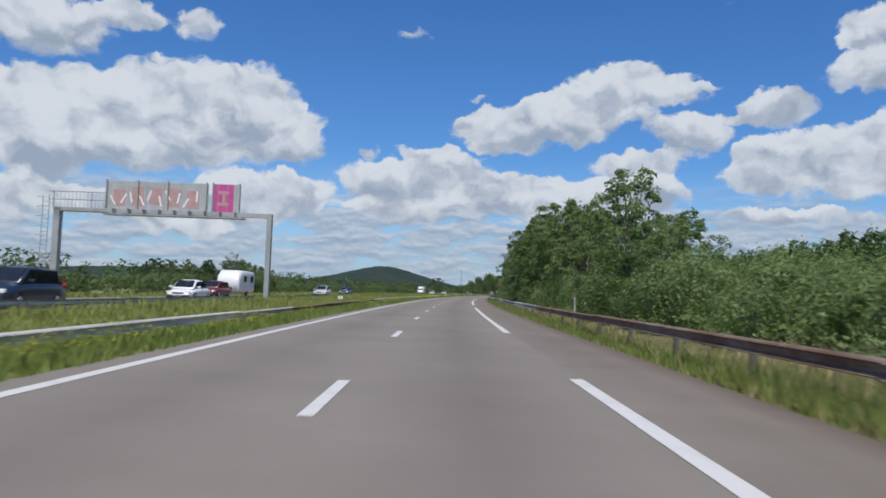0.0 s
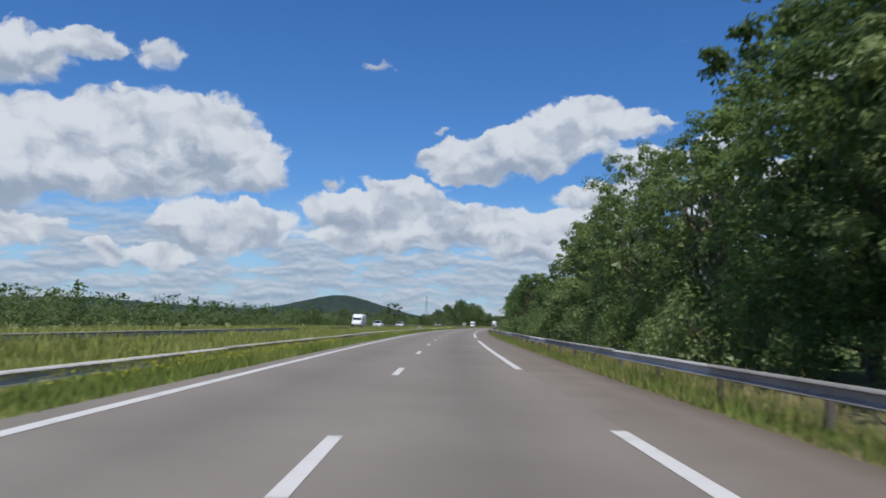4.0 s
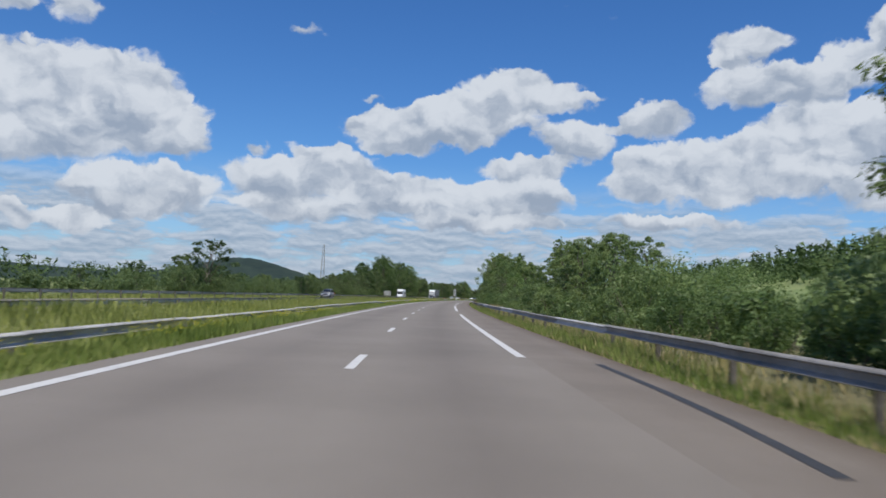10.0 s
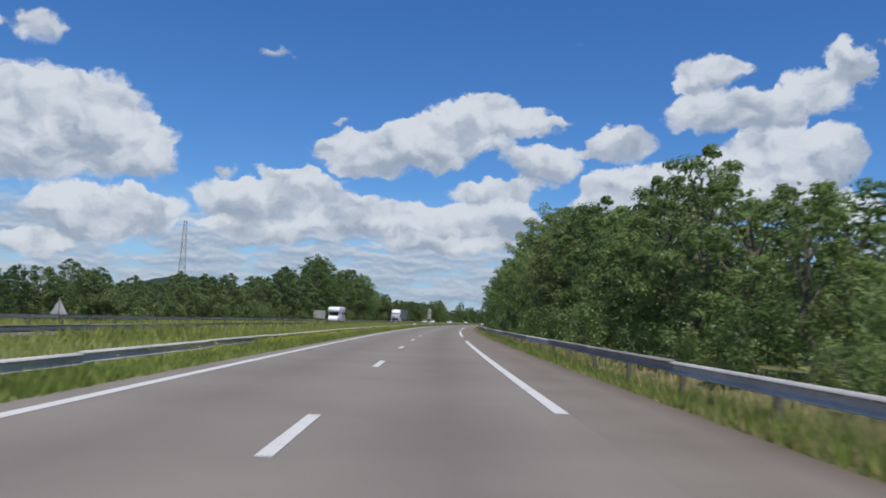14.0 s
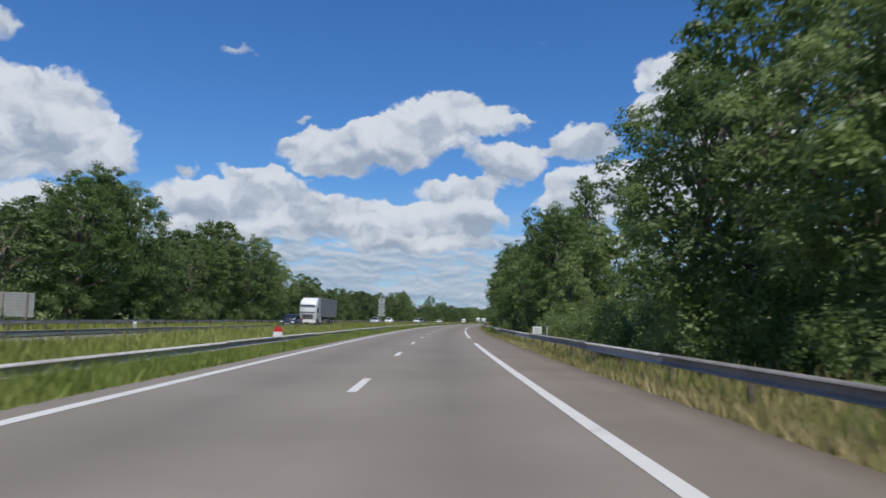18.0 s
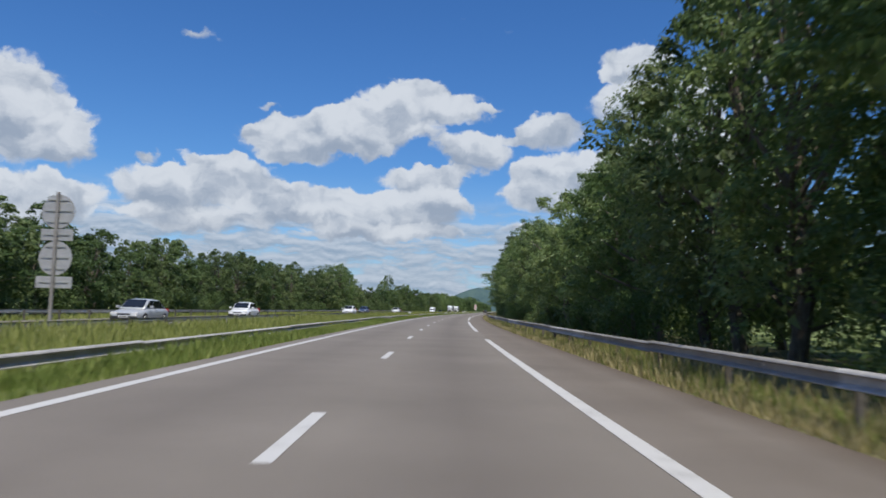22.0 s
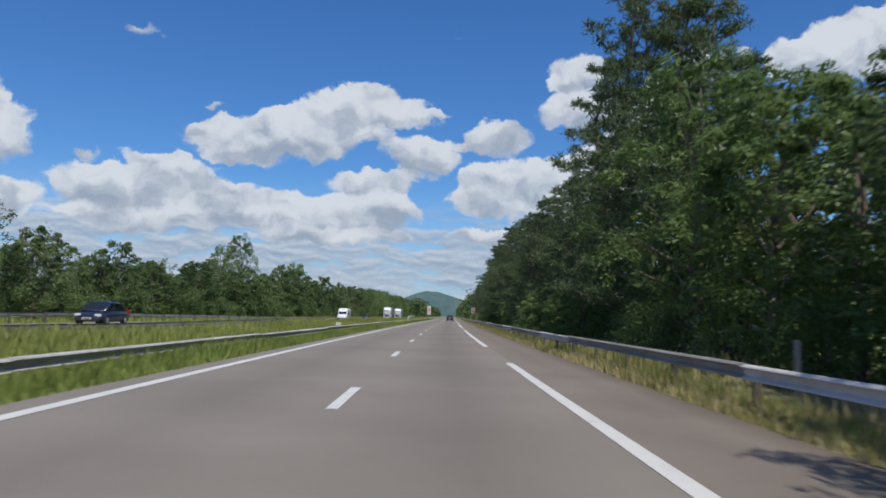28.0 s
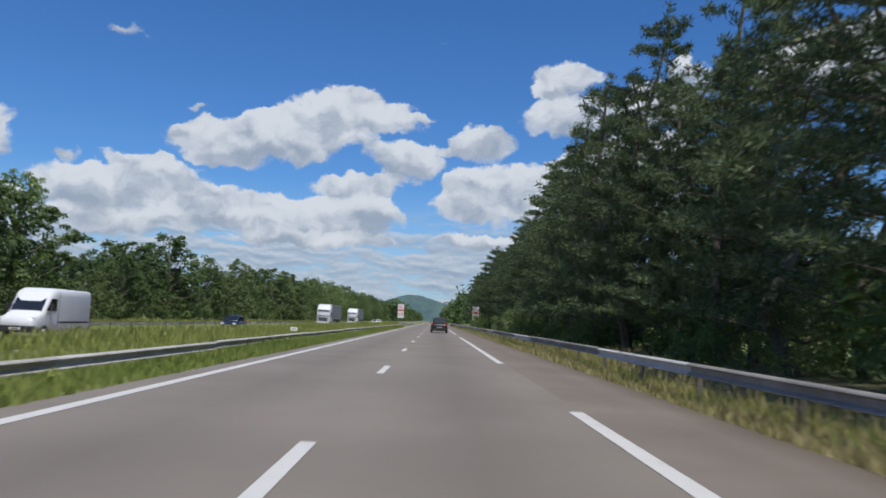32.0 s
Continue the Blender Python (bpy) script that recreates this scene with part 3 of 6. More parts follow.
def guard_rail(name, lat, height, s0, s1, flip, label, rusty=lambda s: False, skip=lambda s: False):
    rail = thing(name, Matrix(), label, "guard rail", "motorway guard rails")
    for i in range(int((s1 - s0) / 8)):
        s = s0 + 8 * i
        if skip(s):
            continue
        turn = 180 if flip else 0
        top = sunk(height)(s) if lat < -12 else height
        sag = 0.015 * math.sin(i * 1.7) + 0.01 * math.sin(i * 0.6)
        beam = part("beam", BEAM_RUST if rusty(s) else BEAM_PALE if lat < 0 or (s // 8) % 3 == 0 else BEAM_STEEL, None, rail)
        beam.matrix_world = place(s + (8 if flip else 0), lat, top - 0.12 + sag, turn)
        for k in (0, 4):
            leg = part("post", RAIL_POST, None, rail)
            leg.matrix_world = place(s + k, lat + (-0.15 if flip else 0.15), top - 0.04 + sag, turn)
    return rail


guard_rail("guard_rail", 6.2, 0.72, -24, 1120, False, "galvanised W-beam guard rail on steel posts along the shoulder", lambda s: s < 34 or 352 < s < 372)
guard_rail("guard_rail", -5.25, 0.41, -24, 1120, True, "grey steel guard rail low in the median grass", lambda s: 30 < s < 60)
guard_rail("guard_rail", -12.35, 0.52, -24, 1120, False, "dull steel guard rail beside the oncoming lanes")
guard_rail("guard_rail", -24.0, 0.60, 300, 1120, False, "dull steel guard rail on the outer side of the oncoming lanes")


# ---- grass ----
def blades(name, count, s_range, lat_range, ground_z, tall, wide, mat, seed, label, clump=None):
    """Leaning pointed blades strewn over a strip."""
    rng = np.random.default_rng(seed)
    s, lat = rng.uniform(*s_range, count), rng.uniform(*lat_range, count)
    if clump:
        keep = (np.sin(s * 0.31 + lat) + np.sin(s * 0.083 + 2) + np.sin(s * 1.27 + lat * 2.1)) / 3 + rng.normal(0, 0.3, count) > clump
        s, lat = s[keep], lat[keep]
        count = len(s)
    z = np.interp(lat, *ground_z)
    x, y, _ = on_road(s, lat)
    h = tall * rng.uniform(0.45, 1.15, count) * (0.8 + 0.25 * np.sin(s * 0.21) * np.sin(s * 0.057 + 1))
    turn = rng.uniform(0, math.tau, count)
    w = wide * rng.uniform(0.6, 1.4, count)
    lean = rng.normal(0, 0.28, (count, 2)) * h[:, None]
    dx, dy = np.cos(turn) * w / 2, np.sin(turn) * w / 2
    a = np.stack([x - dx, y - dy, z - 0.02], 1)
    b = np.stack([x + dx, y + dy, z - 0.02], 1)
    d = np.stack([x + lean[:, 0], y + lean[:, 1], z + h], 1)
    ob = part(name, triangles(name, np.stack([a, b, d], 1)), mat)
    return tagged(ob, label, "grass", kind="stuff")


MEDIAN_Z = ((-13.25, -12.4, -9.0, -5.4, -4.4, -3.98), (-0.05, 0.02, 0.10, 0.02, -0.03, -0.03))
RIGHT_Z = ((5.68, 5.9, 6.6, 8.0, 11.0, 16.0), (-0.04, -0.03, -0.08, -0.12, 0.05, 0.0))
LEFT_Z = ((-75.0, -45.0, -30.0, -24.5, -23.15), (-0.95, -0.6, -0.2, -0.12, -0.05))
blades("verge_grass", 126000, (-10, 1000), (-4.80, -3.95), MEDIAN_Z, 0.32, 0.045, GRASS, 1, "lush green roadside grass in front of the median rail")
blades("verge_grass", 135000, (-10, 1000), (-5.2, -4.5), MEDIAN_Z, 0.38, 0.06, GRASS, 7, "tall grass grown up against the median rail")
blades("meadow_grass", 270000, (0, 1100), (-12.3, -5.35), MEDIAN_Z, 0.42, 0.06, MEADOW, 2, "tall yellow-green meadow grass in the central reservation")
blades("meadow_grass", 72000, (0, 1100), (-12.3, -9.5), MEDIAN_Z, 0.62, 0.09, MEADOW, 8, "tall meadow grass along the far guard rail")
blades("verge_grass", 270000, (0, 1050), (5.72, 6.7), RIGHT_Z, 0.20, 0.035, DRY, 3, "dry straw-coloured grass under the guard rail", clump=-0.25)
blades("verge_grass", 72000, (0, 480), (5.7, 7.6), RIGHT_Z, 0.24, 0.035, GRASS, 4, "tufts of green grass along the hard shoulder", clump=-0.1)
blades("verge_grass", 34000, (480, 1050), (5.7, 7.6), RIGHT_Z, 0.24, 0.035, GRASS, 24, "tufts of green grass along the hard shoulder", clump=-0.1)
blades("verge_grass", 54000, (0, 480), (5.9, 6.5), RIGHT_Z, 0.44, 0.035, GRASS, 15, "tall green grass reaching up to the guard rail", clump=-0.15)
blades("verge_grass", 22000, (480, 1050), (5.9, 6.5), RIGHT_Z, 0.44, 0.035, GRASS, 25, "tall green grass reaching up to the guard rail", clump=-0.15)
blades("verge_grass", 110000, (460, 1050), (5.7, 6.6), RIGHT_Z, 0.30, 0.035, DRY, 26, "straw-coloured grass in front of the guard rail")
blades("verge_grass", 60000, (0, 480), (5.72, 6.3), RIGHT_Z, 0.34, 0.035, GRASS, 27, "green grass in front of the guard rail")
blades("verge_grass", 72000, (0, 1050), (6.25, 7.0), RIGHT_Z, 0.56, 0.04, DRY, 28, "tall straw-coloured grass behind the guard rail posts")
blades("verge_grass", 60000, (0, 1050), (6.25, 7.0), RIGHT_Z, 0.54, 0.04, GRASS, 29, "tall green grass behind the guard rail posts")
blades("verge_grass", 72000, (0, 1050), (5.9, 6.5), RIGHT_Z, 0.42, 0.03, DRY, 16, "tall straw-coloured grass reaching up to the guard rail", clump=-0.1)
blades("verge_grass", 43200, (0, 1050), (6.6, 10.0), RIGHT_Z, 0.65, 0.07, DRY, 5, "long dry grass between guard rail and trees", clump=-0.1)
blades("verge_grass", 54000, (30, 1100), (-31, -24.3), LEFT_Z, 0.5, 0.1, MEADOW, 6, "rough grass beyond the oncoming carriageway")


def flowers(name, count, s_range, lat_range, ground_z, tall, mat, seed, label, clump):
    rng = np.random.default_rng(seed)
    s, lat = rng.uniform(*s_range, count), rng.uniform(*lat_range, count)
    keep = (np.sin(s * 0.11) + np.sin(s * 0.043 + 2) + np.sin(s * 0.57 + lat)) / 3 + rng.normal(0, 0.25, count) > clump
    s, lat = s[keep], lat[keep]
    x, y, _ = on_road(s, lat)
    z = np.interp(lat, *ground_z) + tall * rng.uniform(0.7, 1.2, len(s))
    middle = np.stack([x, y, z], 1)
    ob = part(name, leaf_mesh(name, middle, rng.normal(0, 0.5, (len(s), 3)) + (0, 0, 1), rng.uniform(0.022, 0.045, len(s)), rng, 0.9), mat)
    return tagged(ob, label, "flowers", kind="stuff")


flowers("yellow_flowers", 46000, (-5, 480), (-5.15, -4.1), MEDIAN_Z, 0.38, YELLOW, 11, "yellow wildflowers in the median grass", 0.12)
flowers("yellow_flowers", 12000, (480, 1000), (-5.15, -4.1), MEDIAN_Z, 0.38, YELLOW, 12, "yellow wildflowers in the median grass", 0.3)
flowers("yellow_flowers", 20000, (0, 1000), (-12.2, -5.6), MEDIAN_Z, 0.45, YELLOW, 13, "yellow wildflowers scattered over the central reservation", 0.35)
flowers("white_flowers", 1500, (0, 1000), (-12.2, -4.2), MEDIAN_Z, 0.45, WHITE_FLOWER, 14, "white wildflowers scattered over the central reservation", 0.5)


blades("tall_grass", 9000, (698, 713), (5.85, 6.6), RIGHT_Z, 0.66, 0.05, DRY, 9, "tall dry grass grown over the guard rail")
blades("tall_grass", 4500, (566, 571), (5.85, 6.5), RIGHT_Z, 0.8, 0.05, GRASS, 10, "tall green grass grown over the guard rail")


# ---- trees ----
def limb(bm, a, b, r1, r2, rng, bends=3):
    """A tapered, slightly crooked limb."""
    pts = [Vector(a).lerp(Vector(b), k / bends) for k in range(bends + 1)]
    for q in pts[1:-1]:
        q += Vector(rng.normal(0, 0.05 * (Vector(b) - Vector(a)).length, 3) * (1, 1, 0.3))
    for k in range(bends):
        rod(bm, pts[k], pts[k + 1], r1 + (r2 - r1) * k / bends, r1 + (r2 - r1) * (k + 1) / bends, 6)


def tree_meshes(seed, radius, low, peak, clumps, leaves, size, mat, narrow=1.0, sparse=0.0, core=5, grow=1.0):
    """Trunk with limbs and a crown of leafy boughs for a tree ten metres tall, or taller by grow. Each bough is a heap of rounded leaf clumps."""
    rng = np.random.default_rng(seed)
    bm = bmesh.new()
    limb(bm, (0, 0, -0.4), (rng.normal(0, 0.2), rng.normal(0, 0.2), 7.6), 0.20, 0.06, rng, 5)
    boughs = max(8, clumps // 3)
    centre, spread = [], []
    for k in range(boughs):
        z = low + 0.3 + (9.0 - low) * ((k + rng.random()) / boughs) ** 0.9
        u = (z - low) / (9.7 - low)
        r = radius * (max(0.0, u / peak) ** 0.45 if u < peak else max(0.0, (1 - u) / (1 - peak)) ** 0.6) * (0.62 + 0.38 * rng.random() ** 0.5)
        a = k * 2.4 + rng.uniform(-0.5, 0.5)
        wob = 1 + 0.25 * math.sin(3 * a + seed) + 0.15 * math.sin(5 * a + z)
        x, y = r * wob * math.cos(a), r * wob * math.sin(a)
        size_now = rng.uniform(0.75, 1.25) * (1.12 - 0.5 * u) * narrow
        if k % 2 == 0:
            limb(bm, (0, 0, max(0.6, z * 0.62)), (x * 0.85, y * 0.85, z), 0.07, 0.02, rng, 2)
        for q in range(5):
            out = rng.normal(size=3) + (0.9 * math.cos(a), 0.9 * math.sin(a), 0.4)
            out *= size_now * rng.uniform(0.5, 1.0) / np.linalg.norm(out)
            centre.append((x + out[0], y + out[1], min(9.75, z + out[2] * 0.8)))
            spread.append(size_now * rng.uniform(0.40, 0.68))
    wood = bpy.data.meshes.new("trunk")
    bmesh.ops.scale(bm, vec=(grow, grow, grow), verts=bm.verts)
    bm.to_mesh(wood)
    bm.free()
    wood.materials.append(BARK)
    centre, spread = np.array(centre) * grow, np.array(spread) * (1 + (grow - 1) * 0.7)
    each = int(clumps * leaves * 1.9 / len(centre))
    which = np.repeat(np.arange(len(centre)), each)
    n = len(which)
    d = rng.normal(size=(n, 3))
    d /= np.linalg.norm(d, axis=1, keepdims=True)
    d[:, 2] = np.where(d[:, 2] < -0.35, -d[:, 2], d[:, 2])
    reach = spread[which][:, None] * rng.uniform(0.45, 1.15, (n, 1)) ** 0.7
    middle = centre[which] + d * reach * (1.0, 1.0, 0.75)
    middle[:, 2] = np.maximum(middle[:, 2], 0.1)
    if sparse:
        keep = rng.random(n) > sparse
        middle, d = middle[keep], d[keep]
    normal = d + (0, 0, 0.45) + rng.normal(0, 0.35, d.shape)
    sizes = size * 0.9 * rng.uniform(0.7, 1.35, len(middle))
    # shaded leaves deep inside close the crown
    deep = rng.integers(0, len(centre), clumps * core)
    inner = centre[deep] * (0.62, 0.62, 0.97) + rng.normal(0, 0.35, (len(deep), 3))
    middle, normal = np.concatenate([middle, inner]), np.concatenate([normal, rng.normal(size=inner.shape)])
    sizes = np.concatenate([sizes, rng.uniform(0.26, 0.42, len(inner)) * grow])
    crown = leaf_mesh("crown", middle, normal, sizes, rng)
    crown.materials.append(mat)
    return wood, crown


def pine_meshes(seed, grow=1.6):
    """A black pine sixteen metres tall: straight trunk, upswept whorled branches that carry tufts of long needles, with gaps between the whorls."""
    rng = np.random.default_rng(seed)
    bm = bmesh.new()
    limb(bm, (0, 0, -0.4), (rng.normal(0, 0.12), rng.normal(0, 0.12), 9.5), 0.17, 0.03, rng, 5)
    tufts = []
    for level in range(12):
        z = 0.9 + level * 0.73 + rng.uniform(-0.12, 0.12)
        r = 2.55 * (1 - (level / 12.6) ** 2.6) * rng.uniform(0.72, 1.15) + 0.15
        for k in range(6 if level < 8 else 4):
            a = k * math.tau / (6 if level < 8 else 4) + rng.uniform(-0.35, 0.35) + level * 0.8
            rr = r * rng.uniform(0.55, 1.12)
            rise = rng.uniform(0.12, 0.42)
            tip = (rr * math.cos(a), rr * math.sin(a), z + rise * rr)
            if level % 2 == 0 or k % 3 == 0:
                limb(bm, (0, 0, z - 0.1), (tip[0] * 0.8, tip[1] * 0.8, z + rise * rr * 0.8), 0.03, 0.010, rng, 3)
            for q in (0.42, 0.62, 0.78, 0.92, 1.0):
                for side in (-1, 1):
                    w = side * rng.uniform(0.04, 0.26) * rr ** 0.5
                    tufts.append((tip[0] * q - math.sin(a) * w, tip[1] * q + math.cos(a) * w, z + rise * rr * q + rng.uniform(-0.06, 0.16)))
    tufts += [(rng.normal(0, 0.1), rng.normal(0, 0.1), 9.2 + 0.15 * k) for k in range(5)]
    wood = bpy.data.meshes.new("trunk")
    bmesh.ops.scale(bm, vec=(grow, grow, grow), verts=bm.verts)
    bm.to_mesh(wood)
    bm.free()
    wood.materials.append(BARK)
    tufts = np.array(tufts) * grow
    which = np.repeat(np.arange(len(tufts)), 42)
    n = len(which)
    d = rng.normal(size=(n, 3)) + (0, 0, 0.55)
    d /= np.linalg.norm(d, axis=1, keepdims=True)
    middle = tufts[which] + d * rng.uniform(0.06, 0.36, (n, 1)) * (1.15, 1.15, 0.75)
    crown = leaf_mesh("crown", middle, np.cross(d, rng.normal(size=(n, 3))), rng.uniform(0.15, 0.26, n), rng, 0.28, d + rng.normal(0, 0.25, (n, 3)))
    crown.materials.append(NEEDLE)
    return wood, crown


def shrub_mesh(seed, mat, clumps=40, leaves=44, size=0.115):
    rng = np.random.default_rng(seed)
    a, f = rng.uniform(0, math.tau, clumps), rng.random(clumps) ** 0.6
    z = rng.uniform(0.15, 1.75, clumps)
    r = f * 1.5 * np.sqrt(np.clip(1 - (z / 2.1) ** 2, 0.05, 1))
    centre = np.stack([r * np.cos(a), r * np.sin(a), z], 1)
    which = np.repeat(np.arange(clumps), leaves * 2)
    d = rng.normal(size=(len(which), 3))
    d /= np.linalg.norm(d, axis=1, keepdims=True)
    middle = centre[which] + d * rng.uniform(0.15, 0.42, (len(which), 1))
    middle[:, 2] = np.maximum(middle[:, 2], 0.02)
    mesh = leaf_mesh("bush", middle, d + (0, 0, 0.5) + rng.normal(0, 0.4, d.shape), size * 0.85 * rng.uniform(0.7, 1.4, len(which)), rng)
    mesh.materials.append(mat)
    return mesh


def tree_thing(name, meshes, label, category, group):
    """A first tree far below the ground's edge of the plan; the others are copies of it."""
    t = thing(name, Matrix(), label, category, group)
    part("trunk", meshes[0], None, t)
    part("crown", meshes[1], None, t)
    return t


def gone(ob):
    for o in (*ob.children_recursive, ob):
        bpy.data.objects.remove(o)


ASH = [tree_thing(name, tree_meshes(20 + k, r, lo, pk, 110, 58, 0.185, LEAF), "dense green broadleaf tree leafy almost to the ground", "tree", "roadside trees")
       for k, (name, r, lo, pk) in enumerate([("ash_tree", 3.3, 0.7, 0.45), ("maple_tree", 2.9, 0.5, 0.5), ("ash_tree", 3.6, 0.9, 0.55), ("maple_tree", 2.6, 0.5, 0.4)])]
TALL_ASH = [tree_thing(name, tree_meshes(120 + k, r, lo, pk, 175, 60, 0.20, LEAF, sparse=0.06, core=3, grow=1.5), "tall dense green broadleaf tree leafy almost to the ground", "tree", "roadside trees")
            for k, (name, r, lo, pk) in enumerate([("ash_tree", 3.0, 0.5, 0.45), ("maple_tree", 2.6, 0.4, 0.5), ("ash_tree", 3.2, 0.6, 0.55)])]
BACK = [tree_thing("lime_tree", tree_meshes(26 + k, 3.3, 0.6, 0.5, 56, 18, 0.46, LEAF), "green broadleaf tree in the second row of the roadside wood", "tree", "trees behind the roadside row") for k in range(2)]
SLIM = [tree_thing("poplar_tree", tree_meshes(30 + k, 1.5, 0.8, 0.4, 130, 40, 0.24, LEAF, 0.8, 0.1, grow=1.8), "slim upright poplar with dark green leaves", "tree", "roadside trees") for k in range(2)]
LIGHT = [tree_thing("willow_tree", tree_meshes(40 + k, 2.9, 0.6, 0.5, 110, 50, 0.20, m, 1.0, 0.08), "pale green broadleaf tree with a loose crown", "tree", "roadside trees") for k, m in enumerate((FRESH_LIT_LEAF, PALE_LEAF))]
SPARSE = [tree_thing("thin_tree", tree_meshes(50, 2.4, 1.5, 0.6, 60, 16, 0.24, PALE_LEAF, 0.9, 0.35), "half-bare tree with thin twigs and few leaves", "tree", "roadside trees")]
MISTLETOE = tree_thing("ash_tree", tree_meshes(51, 2.9, 3.6, 0.6, 44, 14, 0.24, PALE_LEAF, 0.8, 0.3, 1), "thin-leaved tree hung with round clumps of mistletoe", "tree", "trees across the motorway")
for k in range(9):
    ball = part("mistletoe_clump", shrub_mesh(90 + k % 2, LEAF, 20, 40, 0.3), None, MISTLETOE)
    ball.matrix_world = pose(2.2 * math.cos(k * 2.4) * (0.4 + k % 3 * 0.3), 2.2 * math.sin(k * 2.4) * (0.4 + k % 3 * 0.3), 5.6 + 0.42 * k, 0, 0, k * 40) @ Matrix.Scale(0.32, 4)
COPPER = [tree_thing("copper_tree", tree_meshes(55, 3.0, 0.6, 0.5, 100, 44, 0.21, RED_LEAF), "dark reddish-brown leaved tree in the hedge", "tree", "roadside trees")]
PINE = [tree_thing("pine_tree", pine_meshes(60 + k), "tall dark green pine with a straight trunk", "tree", "roadside pines") for k in range(3)]
DISTANT = [tree_thing(name, tree_meshes(70 + k, r, 0.1, 0.45, 90, 30, 0.33, m, 1.2, core=8), "green broadleaf tree beyond the oncoming carriageway", "tree", "trees across the motorway")
           for k, (name, r, m) in enumerate([("oak_tree", 4.2, SHADED_LEAF), ("oak_tree", 3.4, SHADED_LEAF), ("alder_tree", 3.8, PALE_LEAF), ("alder_tree", 2.7, SHADED_LEAF)])]


def bush_thing(seed, mat):
    b = thing("bush", Matrix(), "leafy green bush at the foot of the trees", "bush", "roadside bushes")
    turns, bm = np.random.default_rng(seed), bmesh.new()
    for k in range(5):
        a = turns.uniform(0, math.tau)
        limb(bm, (0, 0, -0.1), (math.cos(a) * 0.9, math.sin(a) * 0.9, 1.3), 0.035, 0.012, turns, 2)
    stems = bpy.data.meshes.new("stem")
    bm.to_mesh(stems)
    bm.free()
    stems.materials.append(BARK)
    part("stem", stems, None, b)
    part("foliage", shrub_mesh(seed, mat), None, b)
    return b


BUSHES = [bush_thing(80 + k, m) for k, m in enumerate([LEAF, LEAF, PALE_LEAF])]


def bare_tree(seed):
    """A small dead tree: crooked trunk with ivy round its foot, forked bare branches and a few withered leaves."""
    turns, bm = np.random.default_rng(seed), bmesh.new()
    fork = Vector((0.12, -0.1, 2.4))
    limb(bm, (0, 0, -0.1), fork, 0.11, 0.085, turns, 4)
    tips = []
    for k in range(7):
        a = k * 0.9 + turns.uniform(-0.2, 0.2)
        start = fork - Vector((0, 0, 0.12 * (k % 4) * 2))
        end = start + Vector((math.cos(a) * 1.3, math.sin(a) * 1.3, turns.uniform(0.55, 1.6)))
        limb(bm, start, end, 0.055, 0.022, turns, 4)
        for j in range(5):
            root = start.lerp(end, 0.4 + 0.15 * j)
            b = a + turns.uniform(-1.2, 1.2)
            tip = root + Vector((math.cos(b) * 0.6, math.sin(b) * 0.6, turns.uniform(-0.1, 0.6)))
            limb(bm, root, tip, 0.018, 0.005, turns, 3)
            tips.append(tip)
    wood = bpy.data.meshes.new("trunk")
    bm.to_mesh(wood)
    bm.free()
    wood.materials.append(BARK)
    tips = np.array([tuple(v) for v in tips])
    foot = np.stack([turns.normal(0, 0.16, 700), turns.normal(0, 0.16, 700), turns.uniform(0.1, 1.7, 700) * turns.uniform(0.3, 1.0, 700)], 1)
    at = np.concatenate([np.repeat(tips, 5, axis=0) + turns.normal(0, 0.13, (len(tips) * 5, 3)), foot])
    crown = leaf_mesh("crown", at, turns.normal(size=at.shape), turns.uniform(0.06, 0.11, len(at)), turns)
    crown.materials.append(PALE_LEAF)
    return tree_thing("dead_tree", (wood, crown), "small half-dead tree with bare crooked branches", "tree", "roadside trees")


BARE = bare_tree(77)
LIT_MAPLE = [tree_thing("maple_tree", tree_meshes(64 + k, 3.0, 0.5, 0.5, 110, 58, 0.20, FRESH_LIT_LEAF), "maple leafy to the ground, its leaves coloured sunlit green", "tree", "roadside trees") for k in range(2)]
LUSH = tree_thing("hazel_bush", tree_meshes(83, 4.0, 0.3, 0.5, 90, 40, 0.36, FRESH_LIT_LEAF, 1.0, 0.05, core=4), "lush light green hazel bush at the foot of the pines", "bush", "roadside bushes")


def plant(first, s, lat, tall, rng, z=0.0, fat=1.0, base=10.0):
    k = tall / base
    w = k * fat * rng.uniform(0.9, 1.15)
    return copy_thing(first, place(s, lat, z, rng.uniform(0, 360)) @ Matrix.Diagonal((w, w, k, 1)))


